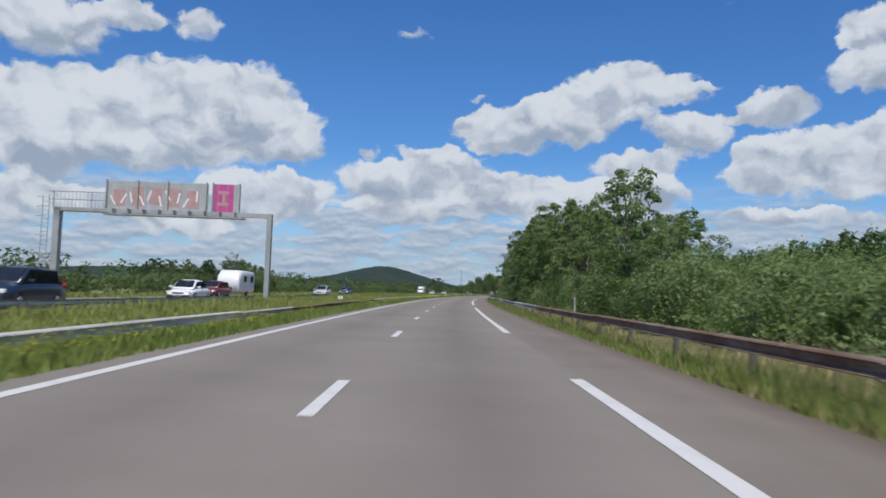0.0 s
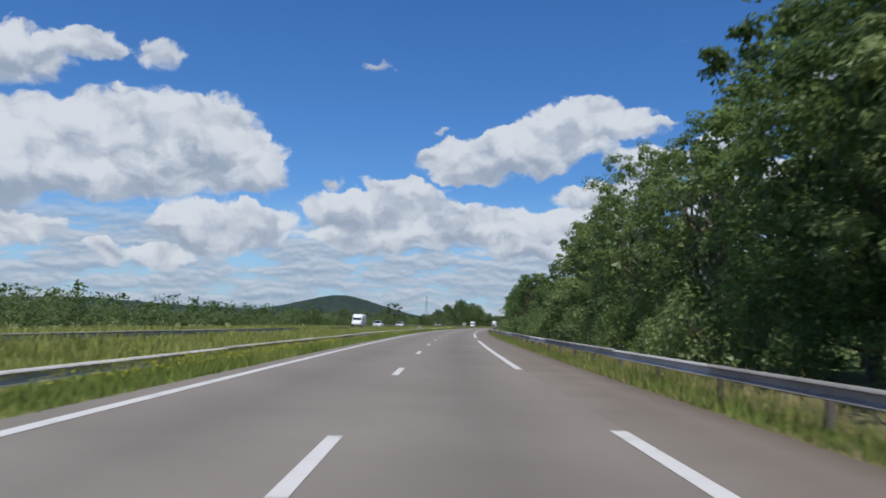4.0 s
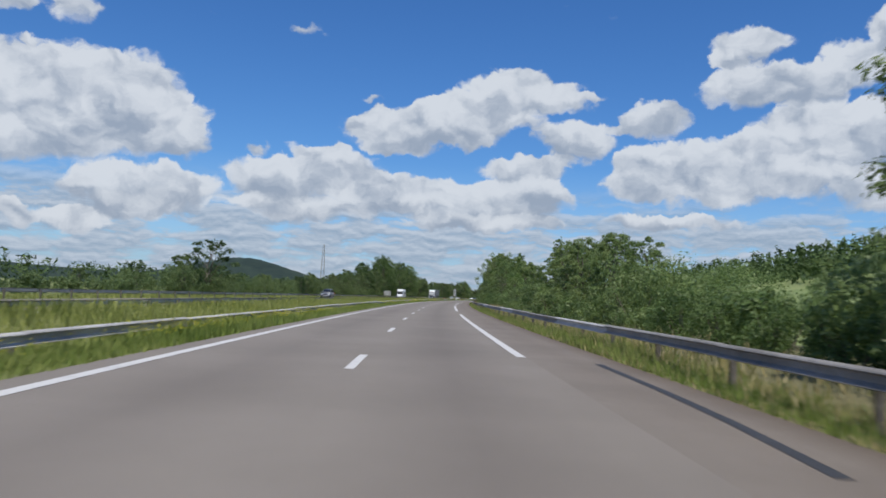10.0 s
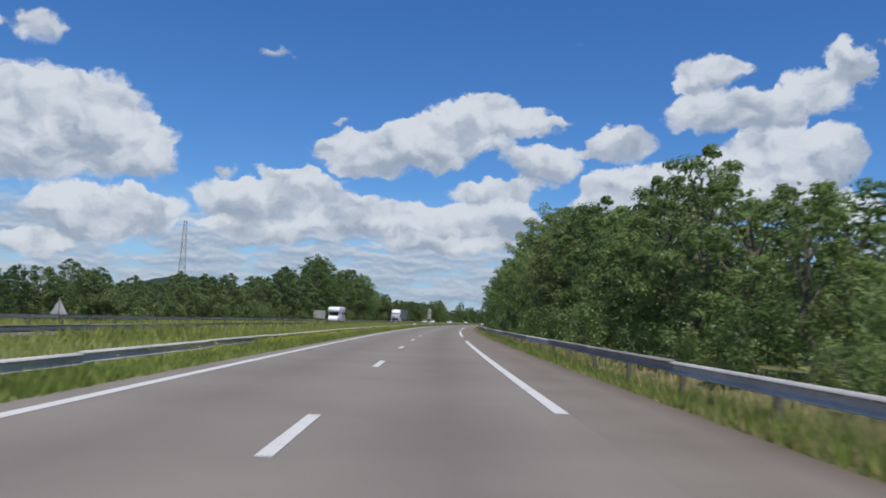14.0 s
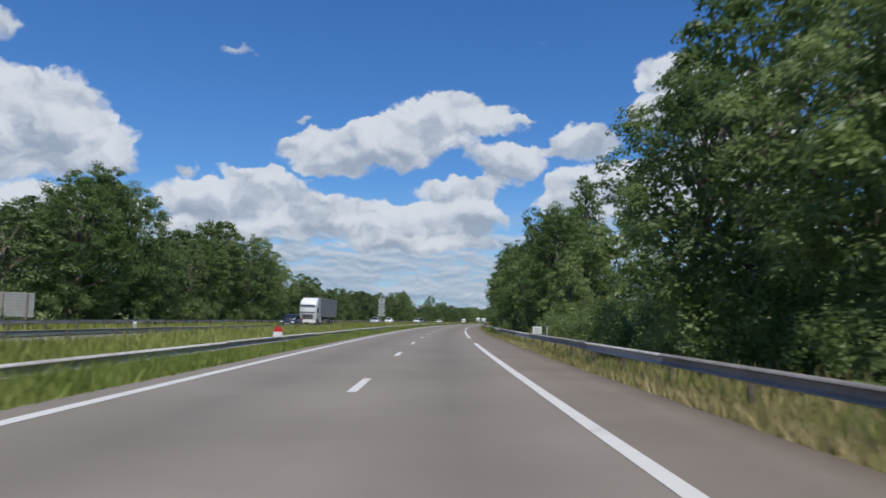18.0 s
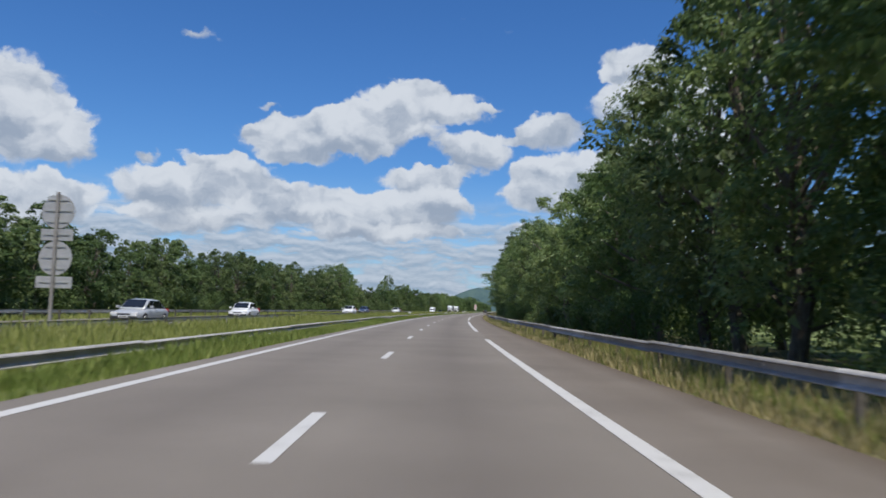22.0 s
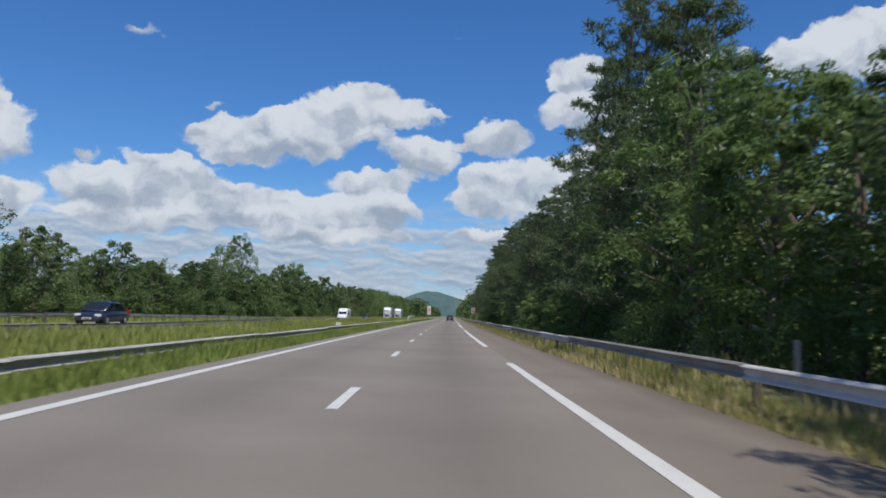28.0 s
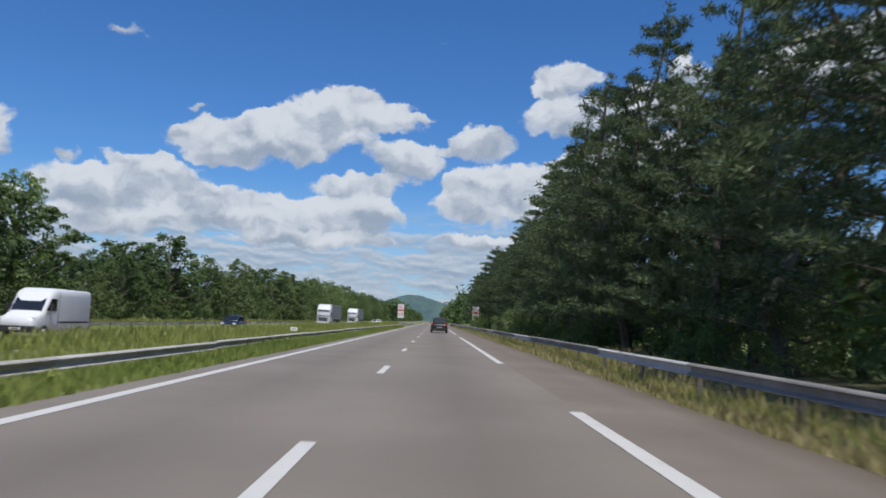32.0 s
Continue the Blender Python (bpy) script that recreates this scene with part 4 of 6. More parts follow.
def undergrowth(name, spots, mat, seed, label, leaves=420, size=0.24, lumps=14):
    """Dense scrub: for each spot (s, lat, height, ground) a heap of rounded leaf clumps, all in one mesh."""
    rng = np.random.default_rng(seed)
    spots = np.repeat(np.array(spots), lumps, axis=0)
    x, y, _ = on_road(spots[:, 0], spots[:, 1])
    m = len(spots)
    h = spots[:, 2]
    u = rng.random(m) ** 0.7 * 0.9
    r = np.minimum(h * 0.62, 2.4) * np.sqrt(np.clip(1 - u ** 2.0, 0, 1)) * np.sqrt(rng.uniform(0.2, 1.0, m))
    a = rng.uniform(0, math.tau, m)
    centre = np.stack([x + r * np.cos(a), y + r * np.sin(a), spots[:, 3] + h * u], 1)
    wide = np.clip(h * rng.uniform(0.13, 0.24, m), 0.25, 0.8)
    which = np.repeat(np.arange(m), leaves * 2 // lumps)
    d = rng.normal(size=(len(which), 3))
    d /= np.linalg.norm(d, axis=1, keepdims=True)
    middle = centre[which] + d * (wide[which] * rng.uniform(0.4, 1.15, len(which)))[:, None]
    middle[:, 2] = np.maximum(middle[:, 2], spots[which, 3] + 0.03)
    ob = part(name, leaf_mesh(name, middle, d + (0, 0, 0.45) + rng.normal(0, 0.35, d.shape), size * 0.85 * rng.uniform(0.7, 1.4, len(which)), rng), mat)
    return tagged(ob, label, "undergrowth", kind="stuff")


SCRUB, FAR_SCRUB = [], []

# heights of the tree line on the right, by stretches of the road
H1 = [(-10, 3.2), (20, 3.3), (30, 5), (36, 5.6), (42, 5), (46, 3.9), (52, 3.8), (55, 3.2), (60, 4.6), (65, 9), (70, 10.8), (80, 10.8), (89, 10.9), (92, 6), (95, 3.8), (108, 3.8), (111, 4.6), (115, 9), (118, 10), (126, 12), (135, 12), (152, 10.5), (172, 9),
      (176, 3.2), (180, 5), (186, 7.3), (195, 6.8), (203, 6.2), (209, 8.8), (216, 9.4), (224, 8), (230, 6.8), (236, 6.2), (239, 3.5)]
H2 = [(241, 1.3), (248, 1.5), (253, 2.6), (255, 3.5), (255.5, 8.6), (256, 9.0), (262, 9.4), (264, 5), (267, 4.6), (270, 7.5), (275, 9.6), (278, 9.4), (281, 4.0), (285, 2.6), (289, 2.8), (294, 3.4), (296, 1.5), (300, 1.5), (303, 4.6), (312, 5.8), (326, 6.4), (334, 6.2), (340, 4.8), (347, 3.2), (352, 1.8),
      (360, 2.2), (368, 2.8), (380, 2.8), (388, 3.2), (394, 5.4), (400, 6.6), (408, 8.8), (414, 9), (417, 6.8), (422, 8.6), (432, 10.6), (450, 12.8)]
H3 = [(470, 12), (480, 11), (486, 9.2), (494, 10.8), (503, 10.8), (512, 12.5), (522, 13.5), (526, 5), (531, 2.2), (541, 2.4), (546, 4.5), (550, 8.5), (556, 12.5), (563, 12.5), (569, 12.7), (574, 9.2), (580, 10.5), (592, 12), (603, 13.8),
      (612, 14.8), (622, 14.2), (631, 12.8), (638, 10.6), (645, 12), (652, 11.8), (660, 9), (670, 7.8), (677, 9.8), (686, 12.6), (700, 13.8), (710, 12.8), (725, 12), (740, 14), (758, 15.5), (774, 13)]
H4 = [(781, 7.4), (787, 10.4), (796, 15), (806, 20), (809, 12), (810, 8), (815, 8), (817, 16), (823, 14), (831, 14.2), (843, 13), (853, 14.8), (862, 11.5), (870, 13.8), (885, 16), (895, 18), (904, 14.6), (912, 15.8), (925, 18), (960, 19), (1000, 17), (1150, 16)]
HEIGHTS = np.array(H1 + H2 + H3 + H4, dtype=float)
rng = np.random.default_rng(5)
s = 6.0
while s < 1130:
    tall = float(np.interp(s, HEIGHTS[:, 0], HEIGHTS[:, 1]))
    step = max(2.6, 0.36 * tall) * rng.uniform(0.8, 1.2)
    draw = rng.random()
    if tall < 5.2:
        pick = BUSHES[int(draw * 2.15)]
        if rng.random() < 0.75:
            plant(pick, s, rng.uniform(9.5, 11), tall * 0.62, rng, 0, 0.85, 2.0)
        for off in (0.6, 1.8):
            SCRUB.append((s + off, rng.uniform(10.5, 12.5), tall * rng.uniform(0.55, 0.8), 0.0))
            SCRUB.append((s + off, rng.uniform(13, 16), tall * rng.uniform(0.55, 0.85), 0.0))
    else:
        if s > 795:
            kinds = PINE
        elif 203 < s < 209:
            kinds = COPPER
        elif draw < 0.10:
            kinds = LIGHT
        elif draw < 0.12 or 225 < s < 229 or 402 < s < 406:
            kinds = SPARSE
        else:
            kinds = ASH
        big = 10.0
        if kinds is ASH and tall > 11:
            kinds, big = TALL_ASH, 15.0
        elif kinds is PINE:
            big = 16.0
        first = kinds[int(rng.random() * len(kinds))]
        plant(first, s, rng.uniform(11.0, 13.6) + (0.0 if kinds is not PINE else 1.8 if s < 838 else 0.3 if s < 940 else 2.6), tall * rng.uniform(0.9, 1.06) * (0.72 if kinds is COPPER else 1.0), rng, 0, 1.0, big)
        if tall > 8 and rng.random() < (0.3 if 795 < s < 835 else 0.9):
            kinds = PINE if s > 800 else BACK
            plant(kinds[int(rng.random() * len(kinds))], s + rng.uniform(-2, 2), rng.uniform(15.5, 19), tall * rng.uniform(0.8, 1.0), rng, 0, 0.9, 16.0 if s > 800 else 10.0)
            SCRUB.append((s + rng.uniform(-1, 1), rng.uniform(13, 15.5), rng.uniform(2.6, 4.2), 0.0))
    s += step
for s, lat, tall in ((588, 19.2, 22.0), (590.5, 18.6, 18.0)):
    plant(SLIM[0], s, lat, tall, rng, 0, 0.8, 18.0)
for s, lat, tall in ((41.4, 11.2, 8.8), (66.5, 12.5, 10.2), (117.5, 12.0, 11.2), (126.0, 13.5, 13.5), (261.0, 12.2, 10.4), (267.5, 11.6, 9.6), (273.5, 11.8, 10.4), (279.0, 11.4, 9.6)):
    plant(ASH[int(s) % 4], s, lat, tall, rng, 0, 0.95)
for s, lat, tall in ((801, 14.5, 19.0), (805, 12.4, 23.5), (808, 13.0, 21.0), (818, 13.2, 21.5), (831, 13.0, 15.2), (836, 13.2, 15.4), (846, 13.0, 15.8), (857, 13.2, 17.0), (908, 16.0, 21.5)):
    plant(PINE[int(s) % 3], s, lat, tall, rng, 0, 0.82, 16.0)
plant(PINE[1], 913.1, 13.4, 19.5, np.random.default_rng(3), 0, 0.8, 16.0)
thick = np.random.default_rng(4)
for s, lat, tall in ((866, 13.4, 15.5), (870.5, 14.8, 16.5), (876, 13.6, 17.0), (868, 17.2, 16.0), (873, 17.6, 16.5), (879, 16.8, 17.0)):
    plant(PINE[int(s) % 3], s, lat, tall, thick, 0, 0.95, 16.0)
# bushes grown over the guard rail
for s, lat, tall in ((557.5, 6.9, 1.5), (559.5, 6.6, 1.3), (561.0, 7.2, 1.7), (567.5, 6.1, 0.7), (568.6, 6.3, 0.9), (563.5, 8.0, 1.9)):
    plant(BUSHES[1], s, lat, tall, rng, -0.1, 0.7, 2.0)
# low bushes standing on the verge beside the guard rail
for s, lat, tall in ((170.8, 7.0, 0.8), (350.2, 6.6, 0.7), (472, 6.75, 0.7), (580.5, 6.8, 1.0), (667, 6.7, 0.7), (232.0, 5.95, 0.6), (234.5, 5.95, 0.5), (246.5, 8.6, 1.3), (249.0, 8.8, 1.1)):
    plant(BUSHES[int(s) % 3], s, lat, tall, rng, -0.1, 0.9, 2.0)
# light green bushes at the foot of the pines
for s, lat, tall in ((817.5, 11.2, 4.4), (821, 10.6, 4.0), (824.5, 11.0, 4.2), (828.5, 11.0, 3.6), (814, 10.8, 3.4), (832, 10.8, 4.4), (836, 10.6, 4.6), (840, 11.0, 4.2), (876, 11.0, 4.6), (880.5, 10.8, 4.2), (884, 11.4, 4.8), (888, 11.0, 4.0)):
    plant(LUSH, s, lat, tall, rng, -0.1, 1.0, 10.0)
# fresh green maples standing forward of the row, sunlit brightness put into their colour
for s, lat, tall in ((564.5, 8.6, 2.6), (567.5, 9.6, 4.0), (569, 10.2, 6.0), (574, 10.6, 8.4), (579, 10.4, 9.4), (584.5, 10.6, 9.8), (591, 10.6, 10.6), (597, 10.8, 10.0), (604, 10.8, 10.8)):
    plant(LIT_MAPLE[int(s) % 2], s, lat, tall, rng, 0, 0.95, 10.0)
copy_thing(BARE, place(245.2, 10.6, -0.05, 35))
# bushes that close the foot of the tree line
s = 4.0
while s < 1050:
    tall = float(np.interp(s, HEIGHTS[:, 0], HEIGHTS[:, 1]))
    if tall > 4 and (s < 560 or rng.random() < (0.5 if s < 835 else 0.3)):
        plant(BUSHES[int(rng.random() * 2.15)], s, rng.uniform(8.8, 10.6) + (1.2 if s > 640 else 0.0), min(2.8, tall * 0.4) * rng.uniform(0.6, 1.25), rng, -0.1, 0.9, 2.0)
    if tall > 5:
        SCRUB.append((s + 1.6, rng.uniform(12, 14) + (1.5 if s > 835 else 0.0), rng.uniform(2.2, 3.4), 0.0))
        for lat in () if 228 < s < 259 else (17.5, 21.0):
            SCRUB.append((s + rng.uniform(-1, 3), lat + rng.uniform(-1, 1), rng.uniform(3.4, 5.0), 0.1))
    s += rng.uniform(3.2, 5.0)

# undergrowth closing the foot of the pines
for k in range(118):
    SCRUB.append((797 + 2.2 * k, 16.5 + rng.uniform(-1.0, 1.5), rng.uniform(3.2, 4.8), 0.0))
    if k % 2:
        SCRUB.append((797 + 2.2 * k, 13.0 + rng.uniform(-1.0, 1.0), rng.uniform(1.6, 2.8), 0.0))

# heights of the trees across the motorway
L1 = [(20, 2), (80, 2.4), (100, 3), (112, 6.2), (124, 5.8), (137, 2.6), (180, 2.4), (230, 2.2), (256, 2.4), (262, 3), (274, 5.6), (282, 3), (295, 3), (301, 5.9), (308, 2.5), (330, 1.8), (356, 2.2),
      (366, 4), (374, 6.4), (384, 3.5), (400, 3), (416, 4.5), (430, 2.8), (442, 5)]
L2 = [(450, 6.2), (462, 5), (490, 7.2), (508, 6), (526, 9), (540, 8), (550, 10), (562, 16), (572, 16), (584, 8), (590, 13), (600, 16), (614, 16), (635, 13), (645, 10.5), (672, 10.2), (682, 10), (700, 8.4), (740, 11.5),
      (760, 10.8), (772, 10), (805, 13.5), (815, 13.4), (825, 7.5)]
L3 = [(838, 9), (862, 7.7), (875, 8.9), (884, 8.2), (902, 8.2), (912, 8.6), (922, 9.2), (930, 11), (938, 11), (942, 6), (960, 8), (969, 11.3), (980, 9), (1000, 10.2), (1040, 10.8), (1150, 14), (1400, 14)]
LEFT_HEIGHTS = np.array(L1 + L2 + L3, dtype=float)
s = 24.0
while s < 1400:
    tall = float(np.interp(s, LEFT_HEIGHTS[:, 0], LEFT_HEIGHTS[:, 1]))
    far = s > 1100
    if tall < 4.2:
        FAR_SCRUB.append((s, rng.uniform(-37, -32), tall * rng.uniform(0.7, 1.15), -0.25))
        FAR_SCRUB.append((s + 1.5, rng.uniform(-42, -37), tall * rng.uniform(0.7, 1.15), -0.4))
        if rng.random() < 0.15:
            plant(DISTANT[int(rng.random() * 4)], s, rng.uniform(-40, -36), tall * rng.uniform(1.1, 1.5), rng, -0.3, 1.0)
    else:
        if tall > 11.5:
            plant(TALL_ASH[int(rng.random() * 3)], s, rng.uniform(-36.5, -33.5), tall * rng.uniform(0.8, 1.06), rng, -0.2, rng.uniform(0.9, 1.2), 15.0)
        elif rng.random() < 0.12:
            plant(SPARSE[0], s, rng.uniform(-36.5, -33.5), tall * rng.uniform(0.9, 1.15), rng, -0.2, 1.0)
        else:
            plant(DISTANT[int(rng.random() * 4)], s, rng.uniform(-36.5, -32.5), tall * rng.uniform(0.72, 1.1), rng, -0.2, rng.uniform(0.8, 1.2))
        FAR_SCRUB.append((s + 2, rng.uniform(-33, -30.5), rng.uniform(1.8, 4.2), -0.25))
        FAR_SCRUB.append((s, rng.uniform(-38, -35), tall * 0.5, -0.3))
    if rng.random() < 0.6 and tall >= 4.2:
        plant(DISTANT[int(rng.random() * 4)], s, rng.uniform(-48, -40), tall * rng.uniform(0.75, 0.95), rng, -0.5, 1.1)
    s += max(2.8, 0.38 * tall) * rng.uniform(0.8, 1.2) * (1.8 if far else 1.0)
plant(DISTANT[0], 379.0, -34.0, 8.6, rng, -0.2, 1.1)
for s, lat, tall, fat in ((566.0, -36.0, 17.5, 0.9), (575.0, -36.0, 16.5, 0.85), (897.0, -36.0, 15.2, 0.75), (890.0, -37.0, 12.5, 0.7), (605.0, -36.0, 16.5, 0.9)):
    plant(TALL_ASH[int(s) % 3], s, lat, tall, rng, -0.2, fat, 15.0)
plant(LIGHT[0], 936.0, -34.0, 13.0, rng, -0.2, 0.8)
plant(SPARSE[0], 583.0, -36.0, 9.5, rng, -0.2, 0.9)
plant(MISTLETOE, 600.0, -35.0, 16.5, rng, -0.2, 0.9)
undergrowth("undergrowth", SCRUB, LEAF, 31, "dense scrub filling the foot of the roadside wood", 520, 0.17)
undergrowth("undergrowth", FAR_SCRUB, SHADED_LEAF, 32, "bushy hedge beyond the oncoming carriageway", 420, 0.21)
for first in (*ASH, *TALL_ASH, *BACK, *SLIM, *LIGHT, *SPARSE, *COPPER, *PINE, *DISTANT, *BUSHES, MISTLETOE, BARE, LUSH, *LIT_MAPLE):
    gone(first)


# ---- far woods and hills ----
def wood(name, count, s_range, lat_range, tall, seed, label, slope=None, facets=90, cone=0.35, mat=None):
    """A far wood: many small pointed crowns, each a cloud of facets."""
    rng = np.random.default_rng(seed)
    s, lat = rng.uniform(*s_range, count), rng.uniform(*lat_range, count)
    x, y, _ = on_road(s, lat)
    z = np.interp(lat, FIELD_LAT, FIELD_Z) if slope is None else np.interp(lat, *slope)
    h = tall * rng.uniform(0.7, 1.2, count)
    which = np.repeat(np.arange(count), facets)
    n = len(which)
    u = rng.random(n) ** 0.8
    r = h[which] * 0.30 * (1 - u * (1 - cone)) * np.sqrt(rng.random(n))
    a = rng.uniform(0, math.tau, n)
    middle = np.stack([x[which] + r * np.cos(a), y[which] + r * np.sin(a), z[which] + h[which] * (0.05 + 0.95 * u)], 1)
    size = (h[which] * rng.uniform(0.05, 0.11, n))[:, None, None]
    tri = middle[:, None, :] + rng.normal(0, 0.6, (n, 3, 3)) * size * (1, 1, 0.8)
    ob = part(name, triangles(name, tri), mat or FAR_WOOD)
    return tagged(ob, label, "woods", kind="stuff")


wood("far_woods", 5200, (150, 1500), (88, 260), 10, 21, "dark mixed wood covering the rising ground", facets=56, cone=0.08)
wood("far_woods", 900, (-50, 1700), (-130, -75), 7, 22, "low distant trees beyond the fields", ((-300, -75), (-0.9, -0.9)), cone=0.7)
wood("far_woods", 700, (1150, 2400), (12, 45), 15, 23, "distant trees lining the motorway ahead", ((0, 60), (0, 0)), cone=0.6)
wood("far_woods", 900, (1350, 2500), (-60, -26), 14, 24, "distant trees lining the motorway ahead", ((-60, 0), (-0.8, -0.8)), cone=0.6)


def hill(name, x, y, turn, length, width, tall, seed, label, power=2.0, mat=None):
    """A long wooded hill with a rounded top and an uneven skyline."""
    nu, nv = 90, 24
    verts, faces = [], []
    for i in range(nu + 1):
        for j in range(nv + 1):
            u, v = i / nu * 2 - 1, j / nv * 2 - 1
            top = tall * (0.75 * math.exp(-(u * power * 1.35) ** 2) + 0.25 * (1 - u * u)) * max(0.0, 1 - v * v)
            top *= 1 + 0.12 * math.sin(u * 9 + seed) * (1 - abs(u))
            top += 0.035 * tall * noise.noise((u * 30 + seed, v * 9, 0.0)) * (1 - abs(u)) + 0.02 * tall * noise.noise((u * 90 + seed, v * 30, 3.0)) * (1 - abs(u)) ** 0.5
            verts.append((u * length, v * width, top - 2.0))
    for i in range(nu):
        for j in range(nv):
            a = i * (nv + 1) + j
            faces.append((a, a + nv + 1, a + nv + 2, a + 1))
    ob = part(name, sheet(name, verts, faces), mat or HILL)
    ob.matrix_world = pose(x, y, -0.9, 0, 0, turn)
    return tagged(ob, label, "hill", kind="structure")


hill("backdrop_hill", -112, 1340, 8, 330, 150, 41, 1, "wooded hill rising beyond the valley")
hill("backdrop_hill", -900, 2300, 20, 900, 250, 42, 2, "long low wooded ridge on the horizon", 0.8)
# these two get their haze from the material's colour
hill("backdrop_hill", 1146, 3560, -20, 520, 150, 96, 3, "wooded hill far ahead of the motorway, haze tinted into its colour", mat=HAZE_TINT)
hill("backdrop_hill", 1250, 3700, -20, 700, 200, 50, 4, "long ridge far ahead of the motorway, haze tinted into its colour", 0.8, HAZE_TINT)

# ---- gantry over the oncoming carriageway ----
def gantry():
    g = thing("sign_gantry", place(51, 0, 0), "grey steel sign gantry seen from behind, its panels sprayed with paint", "gantry")
    for x, w in ((-11.2, 0.34), (-26.0, 0.44)):
        part("post", block(bmesh.new(), (w, w + 0.06, 6.35), (x, 0, 3.0), 0.03), GANTRY, g)
        part("base_plate", block(bmesh.new(), (w + 0.35, w + 0.35, 0.08), (x, 0, -0.10), 0.01), GANTRY, g)
    part("beam", block(bmesh.new(), (15.0, 0.34, 0.30), (-18.6, 0, 6.02), 0.02), GANTRY, g)
    part("catwalk", block(bmesh.new(), (9.6, 0.9, 0.08), (-17.7, -0.35, 5.75), 0.01), GANTRY, g)
    for k in range(9):
        part("catwalk_bracket", block(bmesh.new(), (0.08, 0.9, 0.42), (-21.9 + 1.05 * k, -0.35, 5.95), 0.01), GANTRY, g)
    for k, (x0, x1) in enumerate([(-22.8, -15.6), (-15.3, -13.35)]):
        panel = part("sign_panel", block(bmesh.new(), (x1 - x0, 0.06, 2.0), ((x0 + x1) / 2, 0.1, 7.15), 0.01), ALU, g, "aluminium back of a direction sign")
        for i in range(int((x1 - x0) / 0.62)):
            part("panel_seam", block(bmesh.new(), (0.025, 0.012, 1.94), (x0 + 0.4 + 0.62 * i, 0.062, 7.15)), GANTRY, panel)
    for x in (-22.7, -20.5, -18.4, -15.7, -15.25, -13.4):
        part("panel_post", block(bmesh.new(), (0.09, 0.12, 2.35), (x, -0.03, 7.05), 0.01), GANTRY, g)
    # sprayed blotches, with white strokes round them
    strokes = random.Random(4)
    for k in range(5):
        x = -21.8 + 1.28 * k
        part("spray_patch", block(bmesh.new(), (0.86, 0.006, 1.1 + 0.3 * strokes.random()), (x, 0.063, 7.05 + 0.1 * strokes.uniform(-1, 1)), 0.002, Matrix.Rotation(0.12 * strokes.uniform(-1, 1), 4, "Y")), SPRAY_RED, g, "faded red spray paint")
        for side in (-0.46, 0.30):
            part("spray_stroke", block(bmesh.new(), (0.11, 0.006, 0.75), (x + side, 0.057, 7.0 + 0.3 * strokes.uniform(-1, 1)), 0.002, Matrix.Rotation(strokes.uniform(-0.6, 0.6), 4, "Y")), SIGN_WHITE, g)
    part("spray_patch", block(bmesh.new(), (1.35, 0.006, 1.95), (-14.5, 0.06, 7.15), 0.002), SPRAY_PINK, g, "bright pink spray paint")
    for z, w in ((7.55, 0.75), (6.75, 0.8)):
        part("spray_stroke", block(bmesh.new(), (w, 0.006, 0.22), (-14.55, 0.05, z), 0.002), SPRAY_RED, g)
    part("spray_stroke", block(bmesh.new(), (0.2, 0.006, 0.8), (-14.5, 0.052, 7.15), 0.002), SPRAY_RED, g)
    for x in (-26.0, -23.4):
        part("railing_post", rod(bmesh.new(), (x, -0.6, 6.1), (x, -0.6, 7.2), 0.03), STEEL, g)
    for z in (6.65, 7.2):
        part("railing_bar", rod(bmesh.new(), (-26.4, -0.6, z), (-22.4, -0.6, z), 0.025), STEEL, g)
    for i in range(14):
        part("railing_baluster", rod(bmesh.new(), (-26.1 + 0.27 * i, -0.6, 6.1), (-26.1 + 0.27 * i, -0.6, 7.2), 0.012, sides=5), STEEL, g)
    ladder = part("ladder", rod(rod(bmesh.new(), (-26.5, -0.3, 0.3), (-26.5, -0.3, 7.0), 0.025), (-26.95, -0.3, 0.3), (-26.95, -0.3, 7.0), 0.025), STEEL, g)
    for i in range(22):
        part("rung", rod(bmesh.new(), (-26.5, -0.3, 0.5 + 0.3 * i), (-26.95, -0.3, 0.5 + 0.3 * i), 0.014, sides=5), STEEL, ladder)
    for i in range(8):
        part("cage_hoop", rod(bmesh.new(), (-26.35, -0.75, 2.2 + 0.65 * i), (-27.1, -0.75, 2.2 + 0.65 * i), 0.015, sides=5), STEEL, ladder)


gantry()


# ---- road signs ----
def disc(bm, r, depth, at, sides=36):
    bmesh.ops.create_cone(bm, cap_ends=True, segments=sides, radius1=r, radius2=r, depth=depth, matrix=Matrix.Translation(at) @ Matrix.Rotation(math.pi / 2, 4, "X"))
    return bm


